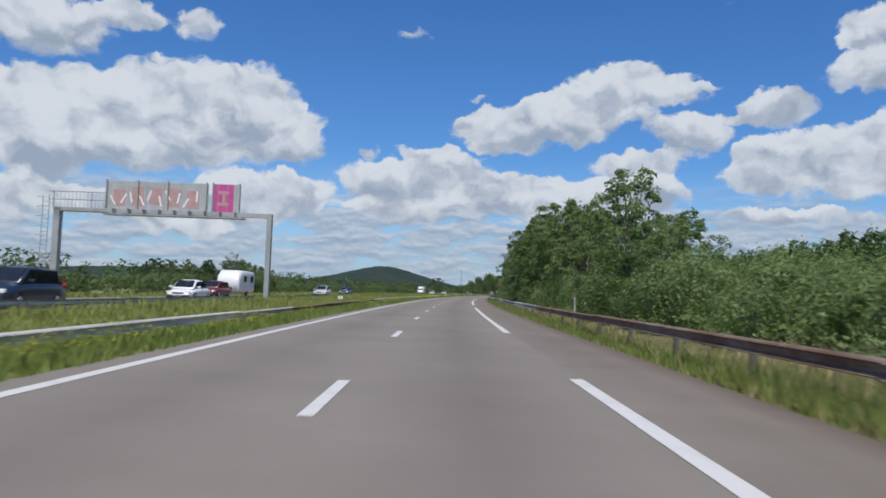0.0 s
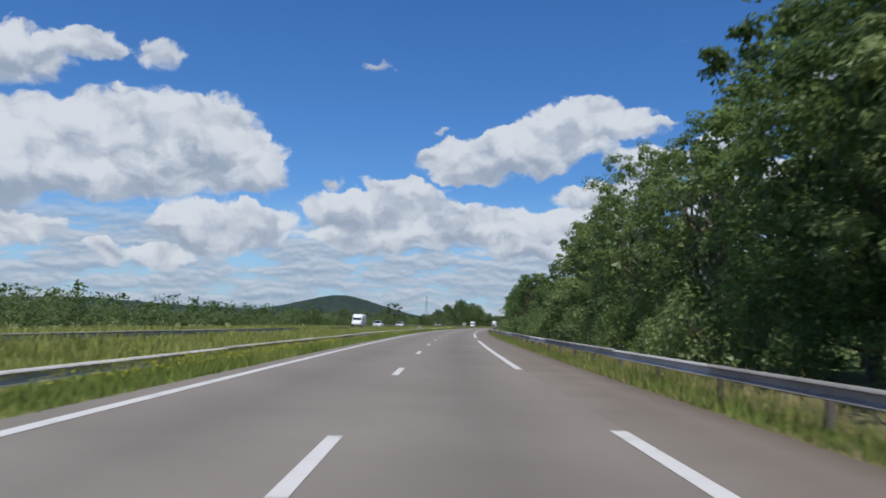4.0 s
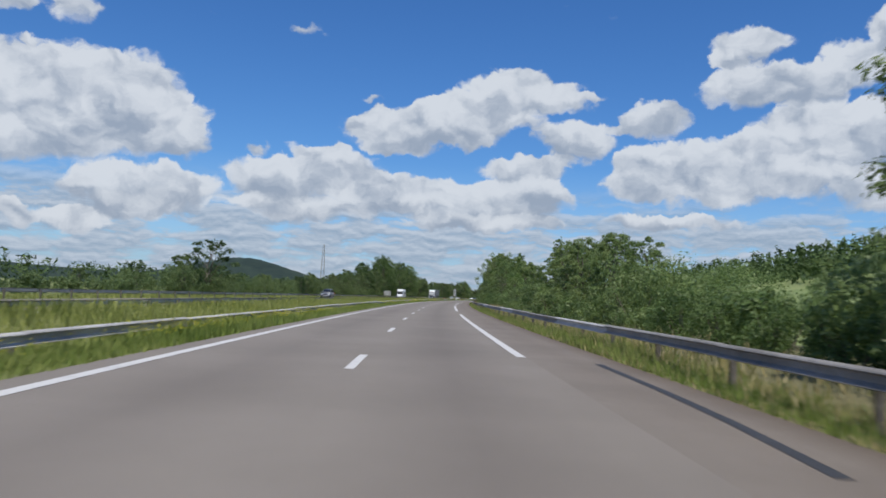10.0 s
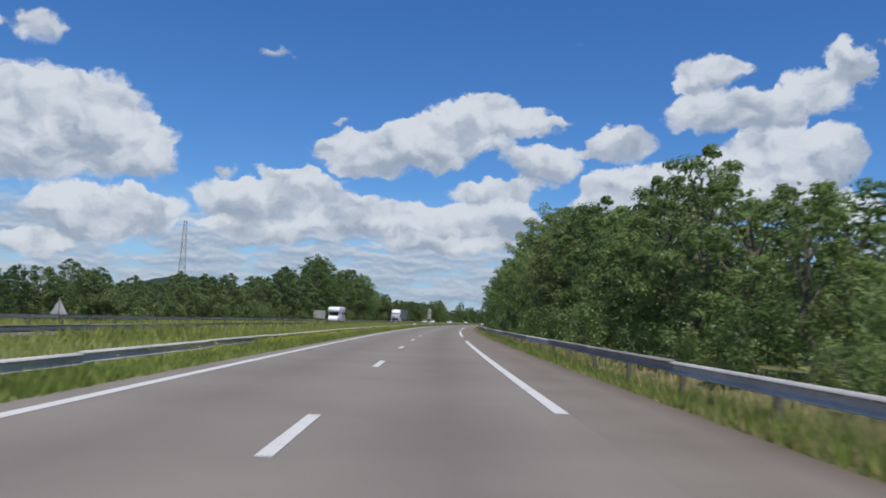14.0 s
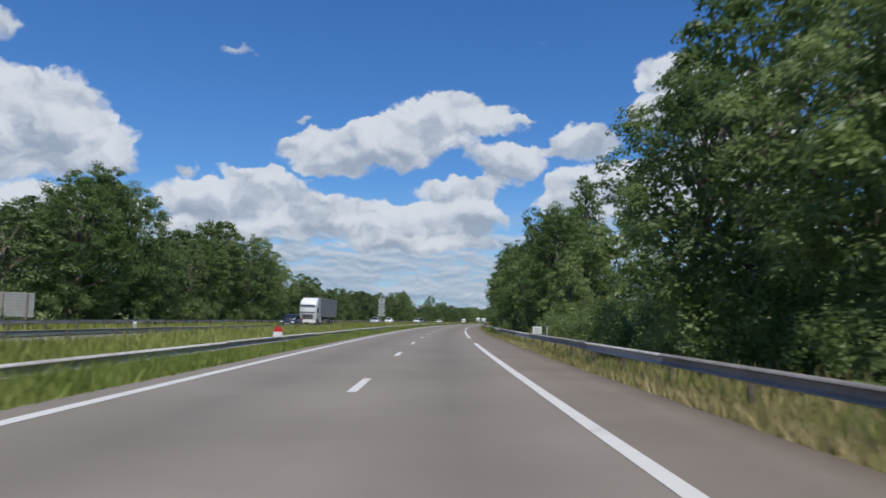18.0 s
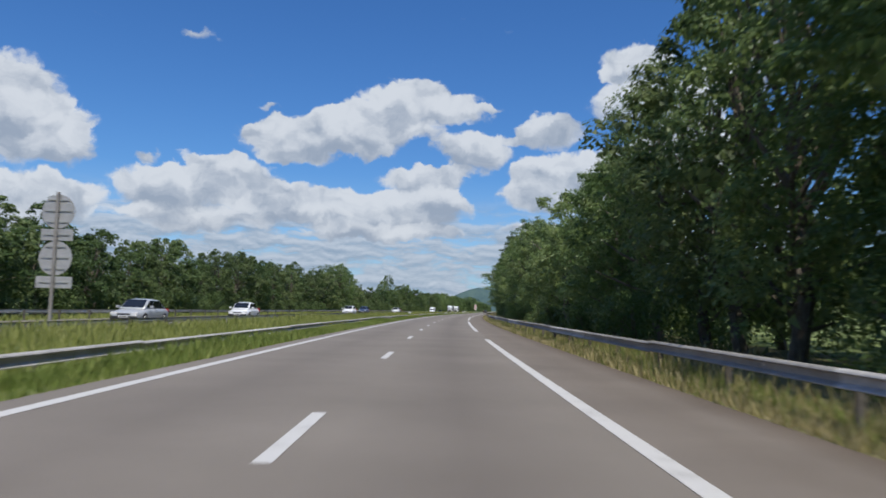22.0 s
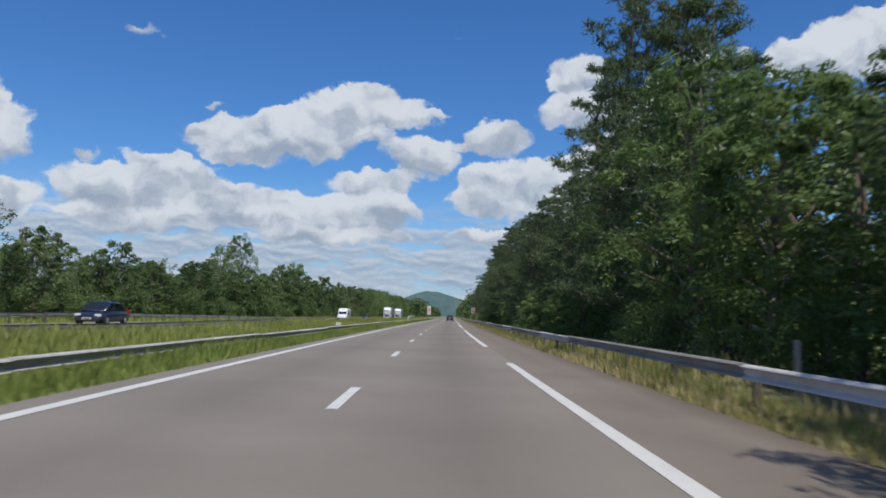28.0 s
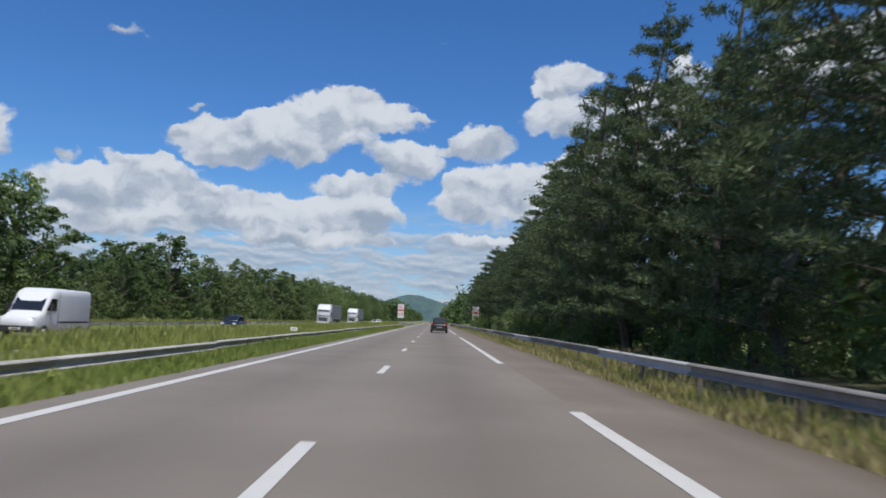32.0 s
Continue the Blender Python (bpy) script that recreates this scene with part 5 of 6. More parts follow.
def sign_backs():
    t = thing("road_sign", place(626, -12.6, -0.1, -3), "two round signs and two plates on one post, seen from behind", "road sign")
    part("post", block(bmesh.new(), (0.11, 0.09, 5.3), (0, 0, 2.6), 0.02), STEEL, t)
    for z in (4.55, 2.85):
        d = part("disc", disc(bmesh.new(), 0.62, 0.03, (0, 0.09, z)), ALU, t, "grey back of a round sign")
        for dz in (0.42, 0.02, -0.38):
            part("bracket", block(bmesh.new(), (1.0 if abs(dz) < 0.1 else 0.8, 0.03, 0.04), (0, 0.06, z + dz)), GANTRY, d)
    for z, w in ((3.7, 1.2), (1.98, 1.35)):
        p = part("plate", block(bmesh.new(), (w, 0.03, 0.42), (0, 0.09, z), 0.01), ALU, t, "grey back of a supplementary plate")
        part("bracket", block(bmesh.new(), (w * 0.8, 0.03, 0.03), (0, 0.06, z)), GANTRY, p)


def no_overtaking(s, lat):
    t = thing("road_sign", place(s, lat, -0.1), "white panel with two red-ringed round signs and two small plates", "road sign", "signs on both sides")
    for x in (-0.35, 0.35):
        part("post", rod(bmesh.new(), (x, 0.06, 0), (x, 0.06, 4.7), 0.04), STEEL, t)
    for z in (4.05, 2.55):
        back = part("panel", block(bmesh.new(), (1.3, 0.04, 1.45), (0, 0, z - 0.1), 0.02), SIGN_WHITE, t)
        ring = part("ring", disc(bmesh.new(), 0.5, 0.02, (0, -0.03, z)), SIGN_RED, back)
        part("face", disc(bmesh.new(), 0.38, 0.02, (0, -0.04, z)), SIGN_WHITE, back)
        part("symbol", block(bmesh.new(), (0.34, 0.01, 0.2), (-0.08, -0.055, z - 0.02), 0.004), SIGN_RED if z > 3 else SIGN_BLACK, back)
        part("symbol", block(bmesh.new(), (0.16, 0.01, 0.14), (0.18, -0.055, z - 0.04), 0.004), SIGN_BLACK, back)
        part("plate", block(bmesh.new(), (1.15, 0.02, 0.26), (0, -0.03, z - 0.66), 0.005), SIGN_RED if z > 3 else SIGN_WHITE, back)


def triangle_back(s, lat):
    t = thing("road_sign", place(s, lat, -0.1), "triangular sign seen from behind, grey aluminium on a short post", "road sign")
    part("post", rod(bmesh.new(), (0, 0, 0), (0, 0, 1.9), 0.035), STEEL, t)
    bm = bmesh.new()
    bmesh.ops.create_cone(bm, cap_ends=True, segments=3, radius1=0.72, radius2=0.72, depth=0.03, matrix=Matrix.Translation((0, 0.05, 1.05)) @ Matrix.Rotation(math.pi / 2, 4, "X"))
    bmesh.ops.bevel(bm, geom=bm.edges[:], offset=0.01, segments=1, affect="EDGES")
    part("panel", bm, ALU, t)
    part("bracket", block(bmesh.new(), (0.7, 0.03, 0.04), (0, 0.02, 0.85)), GANTRY, t)


def board_back(s, lat):
    t = thing("direction_sign", place(s, lat, -0.15, 4), "large ribbed direction sign seen from behind on two posts", "road sign")
    for x in (-0.85, 0.85):
        part("post", block(bmesh.new(), (0.12, 0.14, 2.5), (x, -0.06, 1.25), 0.01), STEEL, t)
    p = part("panel", block(bmesh.new(), (2.6, 0.04, 1.75), (0, 0.05, 1.65), 0.01), ALU, t)
    for k in range(8):
        part("rib", block(bmesh.new(), (2.58, 0.03, 0.03), (0, 0.015, 0.86 + 0.225 * k)), GANTRY, p)


def plate_sign(s, lat):
    t = thing("marker_sign", place(s, lat, -0.1), "small white information plate on a short post behind the rail", "road sign")
    part("post", rod(bmesh.new(), (0.0, 0.03, 0), (0.0, 0.03, 1.3), 0.03), STEEL, t)
    p = part("panel", block(bmesh.new(), (0.52, 0.03, 0.40), (0, 0, 0.95), 0.015), SIGN_WHITE, t)
    for z, w in ((1.05, 0.38), (0.95, 0.42), (0.85, 0.34)):
        part("writing", block(bmesh.new(), (w, 0.006, 0.045), (0, -0.018, z)), GANTRY, p)


def delineator(s, lat, z=-0.05):
    t = thing("marker_post", place(s, lat, z), "white plastic roadside marker post with a grey band", "marker post", "marker posts")
    part("body", block(bmesh.new(), (0.14, 0.12, 0.85), (0, 0, 0.42), 0.03), SIGN_WHITE, t)
    part("reflector", block(bmesh.new(), (0.146, 0.126, 0.2), (0, 0, 0.66), 0.02), ALU, t)


def marker_stone(s, lat, z=-0.05):
    """A milestone: white slab with a rounded red head."""
    t = thing("milestone", place(s, lat, z), "white milestone with a rounded red head in the median grass", "milestone")
    part("body", block(bmesh.new(), (0.42, 0.16, 0.58), (0, 0, 0.29), 0.02), SIGN_WHITE, t)
    part("band", block(bmesh.new(), (0.425, 0.165, 0.10), (0, 0, 0.12), 0.01), GANTRY, t, "grey weathered foot")
    arc = [(0.212 * math.cos(k * math.pi / 12), 0.58 + 0.24 * math.sin(k * math.pi / 12)) for k in range(13)]
    bm = bmesh.new()
    front = bm.faces.new([bm.verts.new((x, -0.083, z)) for x, z in arc])
    for v in bmesh.ops.extrude_face_region(bm, geom=[front])["geom"]:
        if isinstance(v, bmesh.types.BMVert):
            v.co.y = 0.083
    bmesh.ops.recalc_face_normals(bm, faces=bm.faces)
    part("head", bm, SIGN_RED, t, "rounded red head")


def km_plate(s, lat, z):
    t = thing("marker_plate", place(s, lat, z), "small white plate on a short stake in the median grass", "marker plate", "median marker plates")
    part("stake", rod(bmesh.new(), (0, 0.02, 0), (0, 0.02, 0.6), 0.02, sides=6), STEEL, t)
    p = part("plate", block(bmesh.new(), (0.38, 0.02, 0.2), (0, 0, 0.6), 0.01), SIGN_WHITE, t)
    part("writing", block(bmesh.new(), (0.24, 0.006, 0.05), (0, -0.012, 0.6)), GANTRY, p)


sign_backs()
no_overtaking(1028, 9.6)
no_overtaking(1036, -6.2)
triangle_back(430.2, -25.3)
board_back(541, -28.9)
plate_sign(531.7, 7.0)
for s, lat in ((523.6, -12.9), (1180, 7.0)):
    delineator(s, lat)
marker_stone(523.4, -6.1)
for s, lat, z in ((55.5, -6.8, -0.05), (238, -6.5, 0.0), (721.5, -6.4, 0.05), (822, -6.6, -0.2), (915.6, -6.6, -0.1)):
    km_plate(s, lat, z)


def fence_post(s, lat, tall, lean):
    t = thing("fence_post", place(s, lat, -0.15) @ pose(0, 0, 0, lean, lean * 0.6), "weathered grey fence post behind the guard rail", "post", "fence posts")
    part("shaft", block(bmesh.new(), (0.10, 0.10, tall), (0, 0, tall / 2), 0.015), POST, t)
    part("cap", block(bmesh.new(), (0.105, 0.105, 0.05), (0, 0, tall - 0.02), 0.02), POST, t)


fr = random.Random(9)
for s in (38.4, 172.1, 536.2, 778.1):
    fence_post(s, 7.9 + fr.uniform(-0.2, 0.3), 1.35 + fr.uniform(-0.15, 0.3), fr.uniform(-3, 3))


def mast(s, lat):
    """A slim lattice mast of four legs with cross bracing, and two bent rungs at the top."""
    t = thing("lattice_mast", place(s, lat, -0.6, 20), "tall slim steel lattice mast among the trees", "mast")

    def half(z):
        return 0.75 - 0.52 * z / 16.2
    for sx in (-1, 1):
        for sy in (-1, 1):
            part("leg", rod(bmesh.new(), (sx * half(0), sy * half(0), 0), (sx * half(16.2), sy * half(16.2), 16.2), 0.07, 0.05, 6), GANTRY, t)
    for k in range(13):
        z, z2 = 1.246 * k, 1.246 * (k + 1)
        a, b = half(z), half(z2)
        bm = bmesh.new()
        for turn in range(4):
            m = Matrix.Rotation(turn * math.pi / 2, 4, "Z")
            q = -1 if (k + turn) % 2 else 1
            rod(bm, m @ Vector((-a * q, a, z)), m @ Vector((b * q, b, z2)), 0.03, None, 4)
            rod(bm, m @ Vector((-b, b, z2)), m @ Vector((b, b, z2)), 0.03, None, 4)
        part("bracing", bm, GANTRY, t)
    part("head", block(bmesh.new(), (0.55, 0.55, 0.12), (0, 0, 16.25), 0.02), GANTRY, t)


mast(497, -42.3)


# ---- vehicles ----
def loft(bm, sections, n=20):
    """A body through rounded rectangles: (y, half width, bottom, top, corner)."""
    rings = []
    for y, w, z0, z1, r in sections:
        ring = []
        for k in range(n):
            a = (k + 0.5) / n * math.tau
            c, d = math.cos(a), math.sin(a)
            e = 2.0 / r
            ring.append(bm.verts.new((w * abs(c) ** e * (1 if c >= 0 else -1), y, (z0 + z1) / 2 + (z1 - z0) / 2 * abs(d) ** e * (1 if d >= 0 else -1))))
        rings.append(ring)
    for a, b in zip(rings, rings[1:]):
        for k in range(n):
            bm.faces.new((a[k], a[(k + 1) % n], b[(k + 1) % n], b[k]))
    bm.faces.new(rings[0])
    bm.faces.new(list(reversed(rings[-1])))
    bmesh.ops.recalc_face_normals(bm, faces=bm.faces)
    for f in bm.faces:
        f.smooth = True
    return bm


def slab(corners, thick=0.012):
    """A thin pane through four corners, thickened along its normal."""
    bm = bmesh.new()
    v = [bm.verts.new(c) for c in corners]
    f = bm.faces.new(v)
    bm.normal_update()
    nrm = f.normal.copy()
    made = bmesh.ops.extrude_face_region(bm, geom=[f])
    for q in made["geom"]:
        if isinstance(q, bmesh.types.BMVert):
            q.co += nrm * thick
    bmesh.ops.recalc_face_normals(bm, faces=bm.faces)
    return bm


def wheel(parent, x, y, r, wide):
    w = part("wheel", rod(bmesh.new(), (x - wide * 0.32, y, r), (x + wide * 0.32, y, r), r * 0.35, sides=12), TRIM, parent)
    bm = bmesh.new()
    rod(bm, (x - wide / 2, y, r), (x + wide / 2, y, r), r, sides=22)
    bmesh.ops.bevel(bm, geom=[e for e in bm.edges if abs(e.verts[0].co.x - e.verts[1].co.x) < 1e-4], offset=wide * 0.14, segments=2, affect="EDGES")
    part("tyre", bm, RUBBER, w)
    side = 1 if x > 0 else -1
    bm = rod(bmesh.new(), (x + side * wide * 0.4, y, r), (x + side * (wide * 0.5 + 0.012), y, r), r * 0.64, r * 0.6, sides=18)
    part("rim", bm, RIM, w)


def passenger_car(m, paint, label, long=4.2, wide=1.76, tall=1.48, boxy=0.0, group="cars on the motorway"):
    """A hatchback, estate or people carrier, its front towards +y. boxy: 0 sloping, 1 upright tail."""
    c = thing("car", m, label, "car", group)
    h, w = long / 2, wide / 2
    belt = 0.62 * tall
    part("body", loft(bmesh.new(), [(-h, w * 0.82, 0.38, belt * 0.86, 4), (-h + 0.12, w * 0.94, 0.27, belt * 0.98, 4.5), (-h + 0.7, w, 0.22, belt * 1.01, 5), (0.0, w, 0.21, belt, 5), (h - 1.25, w * 0.99, 0.22, belt * 0.97, 5),
                                    (h - 0.5, w * 0.96, 0.24, belt * 0.84, 4.5), (h - 0.12, w * 0.88, 0.27, belt * 0.72, 4), (h, w * 0.74, 0.34, belt * 0.6, 3.5)]), paint, c)
    rear = -h + 0.18 + 0.1 * (1 - boxy)
    top_rear = rear + 0.25 + 0.55 * (1 - boxy)
    front_top, front_low = 0.42, 1.18
    part("roof", loft(bmesh.new(), [(rear, w * 0.80, belt * 0.9, belt * 1.06, 4), (top_rear, w * 0.76, belt * 0.9, tall * 0.965, 4.5), (-0.25, w * 0.78, belt * 0.9, tall, 5), (front_top, w * 0.77, belt * 0.9, tall * 0.96, 5),
                                    (front_low, w * 0.82, belt * 0.86, belt * 1.0, 4)]), paint, c)
    g = 0.012
    glass = [[(-w * 0.70, front_low - 0.10, belt * 1.03), (w * 0.70, front_low - 0.10, belt * 1.03), (w * 0.62, front_top + 0.06, tall * 0.945), (-w * 0.62, front_top + 0.06, tall * 0.945)],
             [(w * 0.66, rear + 0.02, belt * 1.04), (-w * 0.66, rear + 0.02, belt * 1.04), (-w * 0.6, top_rear - 0.04, tall * 0.93), (w * 0.6, top_rear - 0.04, tall * 0.93)]]
    part("windscreen", slab([(x, y + 0.03, z + 0.02) for x, y, z in glass[0]], 0.02), GLASS, c)
    part("rear_window", slab([(x, y - 0.03, z + 0.01) for x, y, z in glass[1]], 0.02), GLASS, c)
    for side in (-1, 1):
        x = side * (w * 0.785)
        for y0, y1, t0, t1 in ((0.02, front_low - 0.3, 0.02, front_top + 0.02), (-h * 0.45, -0.04, -h * 0.45, -0.04), (rear + 0.3, -h * 0.45 - 0.06, top_rear + 0.12, -h * 0.45 - 0.06)):
            quad = [(x, y0, belt * 1.03), (x, y1, belt * 1.03), (x * 0.97, t1, tall * 0.92), (x * 0.97, t0, tall * 0.92)]
            part("side_window", slab(quad if side > 0 else quad[::-1], 0.014), GLASS, c)
        part("mirror", block(bmesh.new(), (0.2, 0.12, 0.14), (side * (w + 0.08), 0.78, belt * 1.08), 0.03), paint, c)
        part("headlight", block(bmesh.new(), (0.36, 0.16, 0.15), (side * w * 0.68, h - 0.13, belt * 0.68), 0.04), LAMP, c)
        part("tail_light", block(bmesh.new(), (0.2, 0.12, 0.32 if boxy else 0.2), (side * w * 0.84, -h + 0.10, belt * 0.88), 0.03), TAIL, c)
        part("door_handle", block(bmesh.new(), (0.03, 0.18, 0.03), (side * (w + 0.004), -0.05, belt * 0.9), 0.008), TRIM, c)
        for y in (h * 0.62, -h * 0.62):
            wheel(c, side * (w - 0.09), y, 0.32, 0.21)
    part("front_bumper", block(bmesh.new(), (wide * 0.84, 0.16, 0.20), (0, h - 0.04, 0.36), 0.05), TRIM, c)
    part("rear_bumper", block(bmesh.new(), (wide * 0.86, 0.16, 0.22), (0, -h + 0.02, 0.40), 0.05), TRIM, c)
    part("grille", block(bmesh.new(), (wide * 0.42, 0.05, 0.10), (0, h - 0.02, belt * 0.62), 0.02), TRIM, c)
    for y in (h + 0.045, -h - 0.065):
        p = part("number_plate", block(bmesh.new(), (0.52, 0.015, 0.11), (0, y, 0.42 if y > 0 else 0.62), 0.004), PLATE, c)
        part("characters", block(bmesh.new(), (0.4, 0.006, 0.05), (0, y + (0.009 if y > 0 else -0.009), 0.42 if y > 0 else 0.62)), SIGN_BLACK, p)
    return c


def panel_van(m, paint, label):
    v = thing("van", m, label, "van", "vans on the motorway")
    part("body", loft(bmesh.new(), [(-2.9, 0.92, 0.45, 2.50, 8), (-2.8, 0.97, 0.42, 2.58, 8), (0.9, 0.97, 0.40, 2.60, 8), (1.35, 0.96, 0.40, 2.50, 6), (2.05, 0.93, 0.40, 1.42, 5), (2.75, 0.88, 0.42, 1.18, 4), (2.92, 0.76, 0.5, 1.0, 4)]), paint, v)
    part("windscreen", slab([(-0.78, 2.07, 1.47), (0.78, 2.07, 1.47), (0.74, 1.46, 2.26), (-0.74, 1.46, 2.26)], 0.03), GLASS, v)
    for side in (-1, 1):
        quad = [(side * 0.965, 0.95, 1.45), (side * 0.965, 1.95, 1.45), (side * 0.955, 1.5, 2.05), (side * 0.955, 0.95, 2.05)]
        part("side_window", slab(quad if side > 0 else quad[::-1], 0.02), GLASS, v)
        part("side_moulding", block(bmesh.new(), (0.02, 3.3, 0.10), (side * 0.975, -1.0, 0.85), 0.008), TRIM, v)
        part("door_seam", block(bmesh.new(), (0.012, 0.02, 1.8), (side * 0.975, 0.75, 1.45)), TRIM, v)
        part("mirror", block(bmesh.new(), (0.2, 0.14, 0.34), (side * 1.12, 1.75, 1.6), 0.04), TRIM, v)
        part("headlight", block(bmesh.new(), (0.3, 0.2, 0.28), (side * 0.7, 2.72, 0.98), 0.05), LAMP, v)
        part("tail_light", block(bmesh.new(), (0.12, 0.08, 0.5), (side * 0.88, -2.88, 1.0), 0.02), TAIL, v)
        for y in (1.95, -1.75):
            wheel(v, side * 0.86, y, 0.35, 0.22)
    part("front_bumper", block(bmesh.new(), (1.75, 0.25, 0.34), (0, 2.82, 0.5), 0.06), TRIM, v)
    part("grille", block(bmesh.new(), (0.9, 0.06, 0.2), (0, 2.88, 0.86), 0.03), TRIM, v)
    part("rear_bumper", block(bmesh.new(), (1.8, 0.16, 0.2), (0, -2.92, 0.5), 0.04), TRIM, v)
    p = part("number_plate", block(bmesh.new(), (0.52, 0.015, 0.11), (0, 2.955, 0.52), 0.004), PLATE, v)
    part("characters", block(bmesh.new(), (0.4, 0.006, 0.05), (0, 2.965, 0.52)), SIGN_BLACK, p)
    return v


def lorry(m, paint, cover, label):
    t = thing("lorry", m, label, "lorry", "lorries on the motorway")
    cab = part("cab", loft(bmesh.new(), [(-0.1, 1.2, 0.75, 3.0, 8), (0.0, 1.24, 0.7, 3.65, 8), (1.6, 1.24, 0.55, 3.75, 8), (2.12, 1.22, 0.45, 3.3, 7), (2.28, 1.16, 0.42, 2.9, 6)]), paint, t)
    part("roof_deflector", loft(bmesh.new(), [(-0.1, 1.15, 3.4, 3.98, 6), (0.6, 1.15, 3.4, 3.95, 6), (1.7, 1.05, 3.4, 3.66, 5)]), paint, t)
    part("windscreen", slab([(-1.1, 2.30, 1.75), (1.1, 2.30, 1.75), (1.06, 2.16, 2.75), (-1.06, 2.16, 2.75)], 0.03), GLASS, t)
    part("sun_visor", block(bmesh.new(), (2.2, 0.3, 0.12), (0, 2.3, 2.86), 0.03), TRIM, t)
    part("grille", block(bmesh.new(), (1.5, 0.06, 0.72), (0, 2.29, 1.18), 0.04), TRIM, t)
    for k in range(4):
        part("grille_bar", block(bmesh.new(), (1.4, 0.04, 0.04), (0, 2.33, 0.94 + 0.16 * k), 0.01), RIM, t)
    part("front_bumper", block(bmesh.new(), (2.4, 0.3, 0.42), (0, 2.2, 0.55), 0.08), paint, t)
    for side in (-1, 1):
        quad = [(side * 1.245, 0.7, 1.75), (side * 1.245, 1.75, 1.75), (side * 1.24, 1.68, 2.55), (side * 1.24, 0.7, 2.55)]
        part("side_window", slab(quad if side > 0 else quad[::-1], 0.015), GLASS, t)
        part("headlight", block(bmesh.new(), (0.42, 0.12, 0.26), (side * 0.93, 2.3, 0.66), 0.04), LAMP, t)
        part("mirror", block(bmesh.new(), (0.14, 0.24, 0.6), (side * 1.42, 2.1, 2.15), 0.04), TRIM, t)
        part("side_fairing", block(bmesh.new(), (0.06, 1.4, 0.9), (side * 1.2, -0.85, 0.85), 0.03), paint, t)
        for y in (1.25, -1.9, -8.9, -10.2, -11.5):
            wheel(t, side * 1.06, y, 0.5, 0.34)
        part("side_guard", block(bmesh.new(), (0.04, 4.2, 0.3), (side * 1.18, -5.6, 0.75), 0.01), RIM, t)
    body = part("trailer", block(bmesh.new(), (2.52, 13.4, 2.75), (0, -7.2, 2.58), 0.05), cover, t, "grey curtain-sided trailer")
    for k in range(12):
        for side in (-1, 1):
            part("strap", block(bmesh.new(), (0.012, 0.05, 2.5), (side * 1.266, -13.2 + 1.1 * k, 2.5)), TRIM, body)
    part("roof_rail", block(bmesh.new(), (2.56, 13.44, 0.09), (0, -7.2, 3.95), 0.02), RIM, body)
    part("chassis", block(bmesh.new(), (0.9, 13.0, 0.3), (0, -7.0, 1.02), 0.02), TRIM, t)
    p = part("number_plate", block(bmesh.new(), (0.52, 0.015, 0.11), (0, 2.36, 0.45), 0.004), PLATE, t)
    part("characters", block(bmesh.new(), (0.4, 0.006, 0.05), (0, 2.37, 0.45)), SIGN_BLACK, p)
    return t


def caravan(m, paint):
    c = thing("caravan", m, "white touring caravan towed by a red car", "caravan")
    part("body", loft(bmesh.new(), [(-2.6, 1.02, 0.55, 2.2, 7), (-2.45, 1.08, 0.45, 2.5, 8), (1.5, 1.08, 0.45, 2.55, 8), (2.2, 1.05, 0.5, 2.2, 6), (2.5, 0.98, 0.6, 1.5, 6)]), paint, c)
    part("front_window", slab([(-0.7, 2.42, 1.55), (0.7, 2.42, 1.55), (0.7, 2.2, 2.05), (-0.7, 2.2, 2.05)], 0.03), GLASS, c)
    for side in (-1, 1):
        for y in (-1.6, 0.6):
            quad = [(side * 1.075, y - 0.45, 1.45), (side * 1.075, y + 0.45, 1.45), (side * 1.075, y + 0.45, 2.05), (side * 1.075, y - 0.45, 2.05)]
            part("side_window", slab(quad if side > 0 else quad[::-1], 0.02), GLASS, c)
        wheel(c, side * 0.98, -0.3, 0.31, 0.2)
    part("drawbar", rod(bmesh.new(), (0, 2.4, 0.5), (0, 3.5, 0.48), 0.05), STEEL, c)
    part("jockey_wheel", rod(bmesh.new(), (-0.05, 3.2, 0.12), (0.05, 3.2, 0.12), 0.12), RUBBER, c)


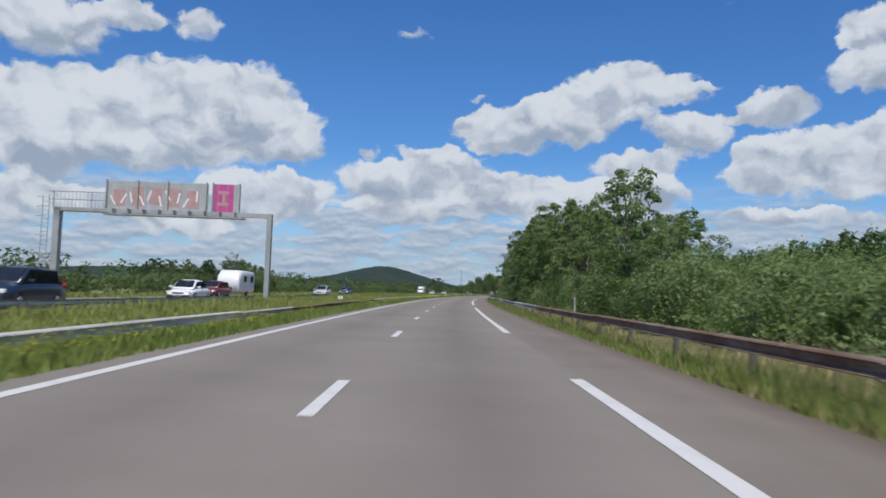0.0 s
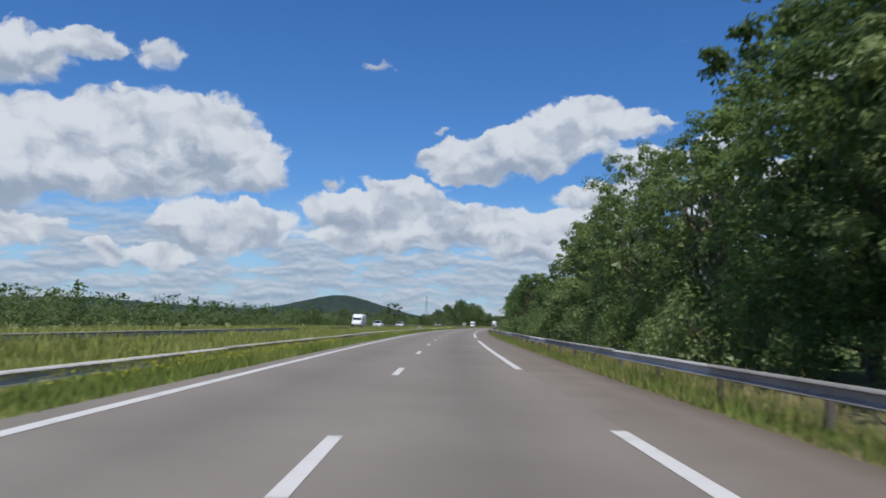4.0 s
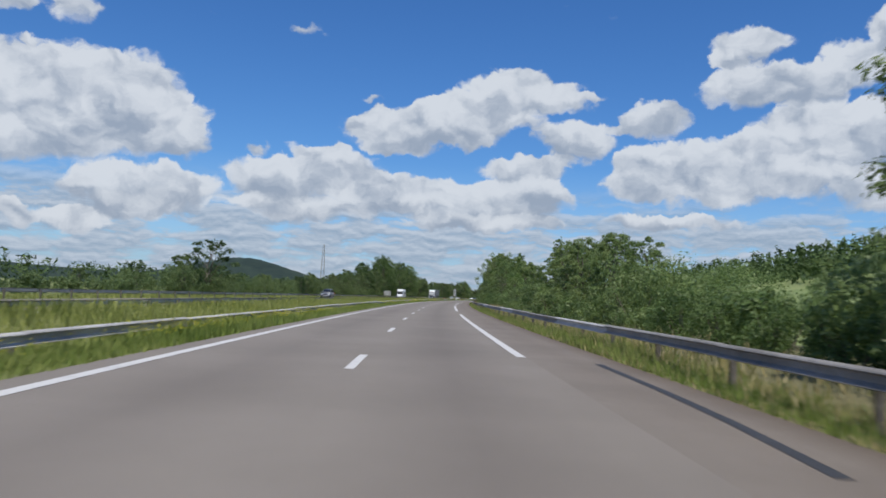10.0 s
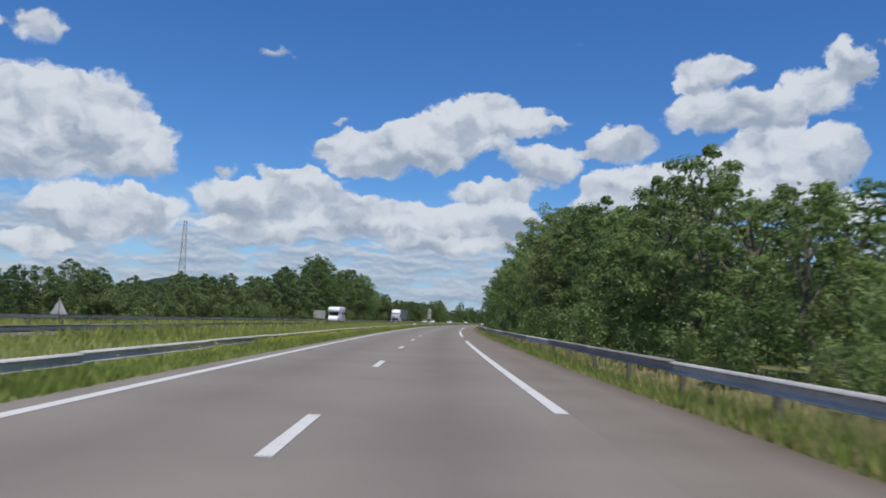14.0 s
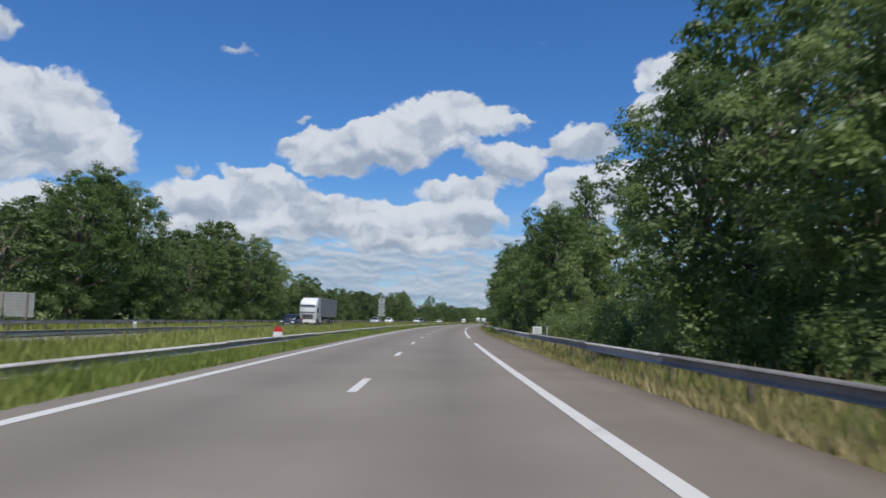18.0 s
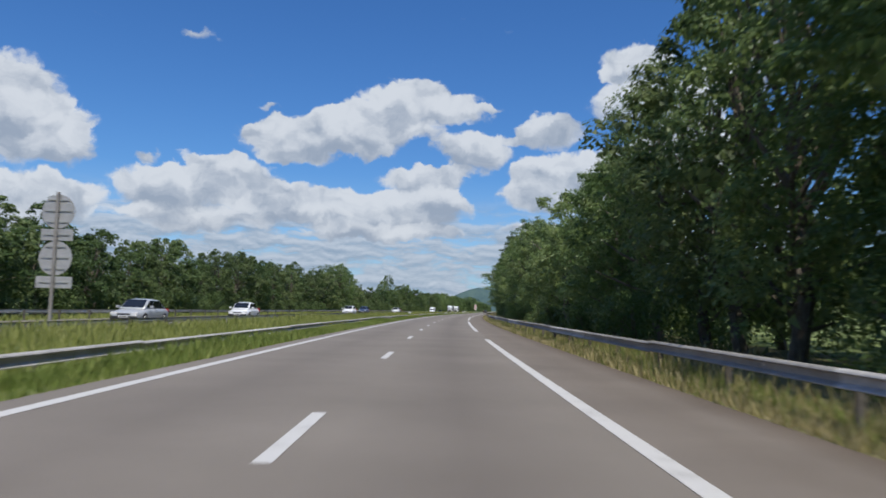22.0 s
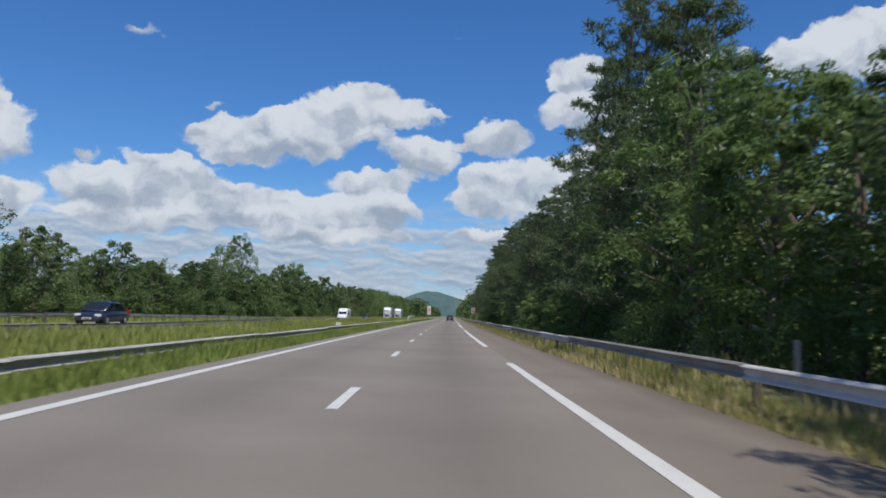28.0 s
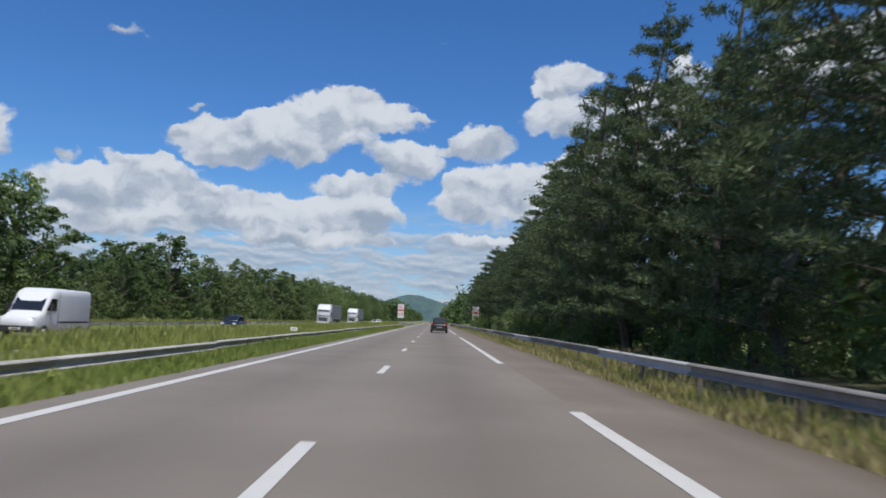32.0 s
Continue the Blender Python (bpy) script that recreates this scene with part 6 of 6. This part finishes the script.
def motorhome(m, paint):
    c = thing("motorhome", m, "white coachbuilt motorhome with an overcab bed", "motorhome")
    part("body", loft(bmesh.new(), [(-3.2, 1.06, 0.5, 2.85, 8), (-3.1, 1.12, 0.45, 2.95, 9), (1.2, 1.12, 0.45, 2.95, 9), (1.25, 1.1, 0.45, 2.93, 8)]), paint, c)
    part("overcab", loft(bmesh.new(), [(1.2, 1.1, 1.95, 2.92, 7), (2.1, 1.06, 2.0, 2.85, 6), (2.5, 0.95, 2.1, 2.55, 5)]), paint, c)
    part("cab", loft(bmesh.new(), [(1.2, 1.0, 0.4, 2.05, 6), (1.75, 0.98, 0.4, 2.0, 6), (2.4, 0.95, 0.4, 1.3, 5), (3.1, 0.88, 0.42, 1.08, 4), (3.25, 0.75, 0.5, 0.95, 4)]), paint, c)
    part("windscreen", slab([(-0.8, 2.4, 1.36), (0.8, 2.4, 1.36), (0.74, 1.86, 1.96), (-0.74, 1.86, 1.96)], 0.03), GLASS, c)
    part("grille", block(bmesh.new(), (1.0, 0.08, 0.22), (0, 3.2, 0.75), 0.03), TRIM, c)
    for side in (-1, 1):
        for y in (-2.2, -0.2):
            quad = [(side * 1.115, y - 0.45, 1.5), (side * 1.115, y + 0.45, 1.5), (side * 1.115, y + 0.45, 2.05), (side * 1.115, y - 0.45, 2.05)]
            part("side_window", slab(quad if side > 0 else quad[::-1], 0.02), GLASS, c)
        part("headlight", block(bmesh.new(), (0.3, 0.15, 0.2), (side * 0.68, 3.1, 0.9), 0.04), LAMP, c)
        for y in (2.2, -1.9):
            wheel(c, side * 0.92, y, 0.34, 0.22)


CAR_WHITE, CAR_BLACK = body_paint("white_paint", (0.74, 0.75, 0.76)), body_paint("black_paint", (0.012, 0.013, 0.016))
CAR_SILVER, CAR_GREY = body_paint("silver_paint", (0.42, 0.44, 0.46)), body_paint("grey_paint", (0.10, 0.11, 0.125))
CAR_BLUE, CAR_RED, CAR_NAVY = body_paint("blue_paint", (0.03, 0.06, 0.14)), body_paint("red_paint", (0.16, 0.02, 0.03)), body_paint("dark_blue_paint", (0.016, 0.026, 0.05))
passenger_car(place(957.5, 1.75, 0.0), CAR_BLACK, "black people carrier driving ahead in the lane", 4.3, 1.82, 1.66, 0.9)
ONCOMING = [  # s, lat, kind
    (30.0, -16.0, CAR_NAVY, "dark blue off-road car in the oncoming lane", 4.5, 1.85, 1.68, 0.9), (49.5, -16.0, CAR_WHITE, "white hatchback in the oncoming lane", 4.0, 1.74, 1.46, 0.1),
    (64.5, -19.3, CAR_RED, "dark red estate car towing a caravan", 4.5, 1.76, 1.5, 0.7), (96, -16.0, CAR_SILVER, "silver hatchback in the oncoming lane", 4.2, 1.75, 1.46, 0.1),
    (131, -19.3, CAR_BLUE, "blue hatchback in the oncoming lane", 4.2, 1.75, 1.46, 0.1), (252, -16.0, CAR_SILVER, "silver hatchback in the oncoming lane", 4.2, 1.75, 1.5, 0.3),
    (285.5, -16.0, CAR_SILVER, "silver saloon in the oncoming lane", 4.4, 1.76, 1.44, 0.0), (398.5, -19.3, CAR_GREY, "grey people carrier in the oncoming lane", 4.5, 1.8, 1.7, 0.8),
    (571.5, -16.0, CAR_NAVY, "dark blue hatchback beside the lorry", 4.2, 1.75, 1.46, 0.1), (642, -16.0, CAR_SILVER, "silver saloon in the oncoming lane", 4.4, 1.76, 1.44, 0.0),
    (663, -16.0, CAR_WHITE, "white hatchback in the oncoming lane", 4.0, 1.74, 1.46, 0.1), (719.5, -16.0, CAR_WHITE, "white estate car in the oncoming lane", 4.6, 1.78, 1.48, 0.9),
    (755, -19.3, CAR_BLUE, "blue estate car in the oncoming lane", 4.4, 1.76, 1.5, 0.7), (782, -16.0, CAR_WHITE, "white hatchback in the oncoming lane", 4.0, 1.74, 1.46, 0.1),
    (810, -19.3, CAR_NAVY, "dark blue hatchback in the oncoming lane", 4.0, 1.74, 1.46, 0.1), (950.5, -19.3, CAR_NAVY, "dark blue hatchback in the oncoming lane", 4.2, 1.75, 1.48, 0.2),
    (1090, -16.0, CAR_WHITE, "white hatchback in the oncoming lane", 4.0, 1.74, 1.46, 0.1), (1104, -16.0, CAR_WHITE, "white estate car in the oncoming lane", 4.4, 1.76, 1.5, 0.8)]
for s, lat, paint, label, long, wide, tall, boxy in ONCOMING:
    passenger_car(place(s, lat, sunk(0.0)(s), 180), paint, label, long, wide, tall, boxy)
caravan(place(70.5, -19.3, 0.0, 180), CAR_WHITE)
panel_van(place(249, -19.3, 0.0, 180), CAR_WHITE, "white high-roofed panel van in the oncoming lane")
panel_van(place(913.5, -19.3, -0.5, 180), CAR_WHITE, "white panel van in the oncoming lane")
motorhome(place(511, -19.3, 0.0, 180), CAR_WHITE)
lorry(place(597.5, -19.3, 0.0, 180), CAR_WHITE, TARP, "white articulated lorry with a grey trailer")
lorry(place(1014, -19.3, -0.5, 180), CAR_WHITE, TARP, "white articulated lorry with a grey trailer")
lorry(place(1062, -19.3, -0.5, 180), CAR_WHITE, TARP, "white articulated lorry with a grey trailer")
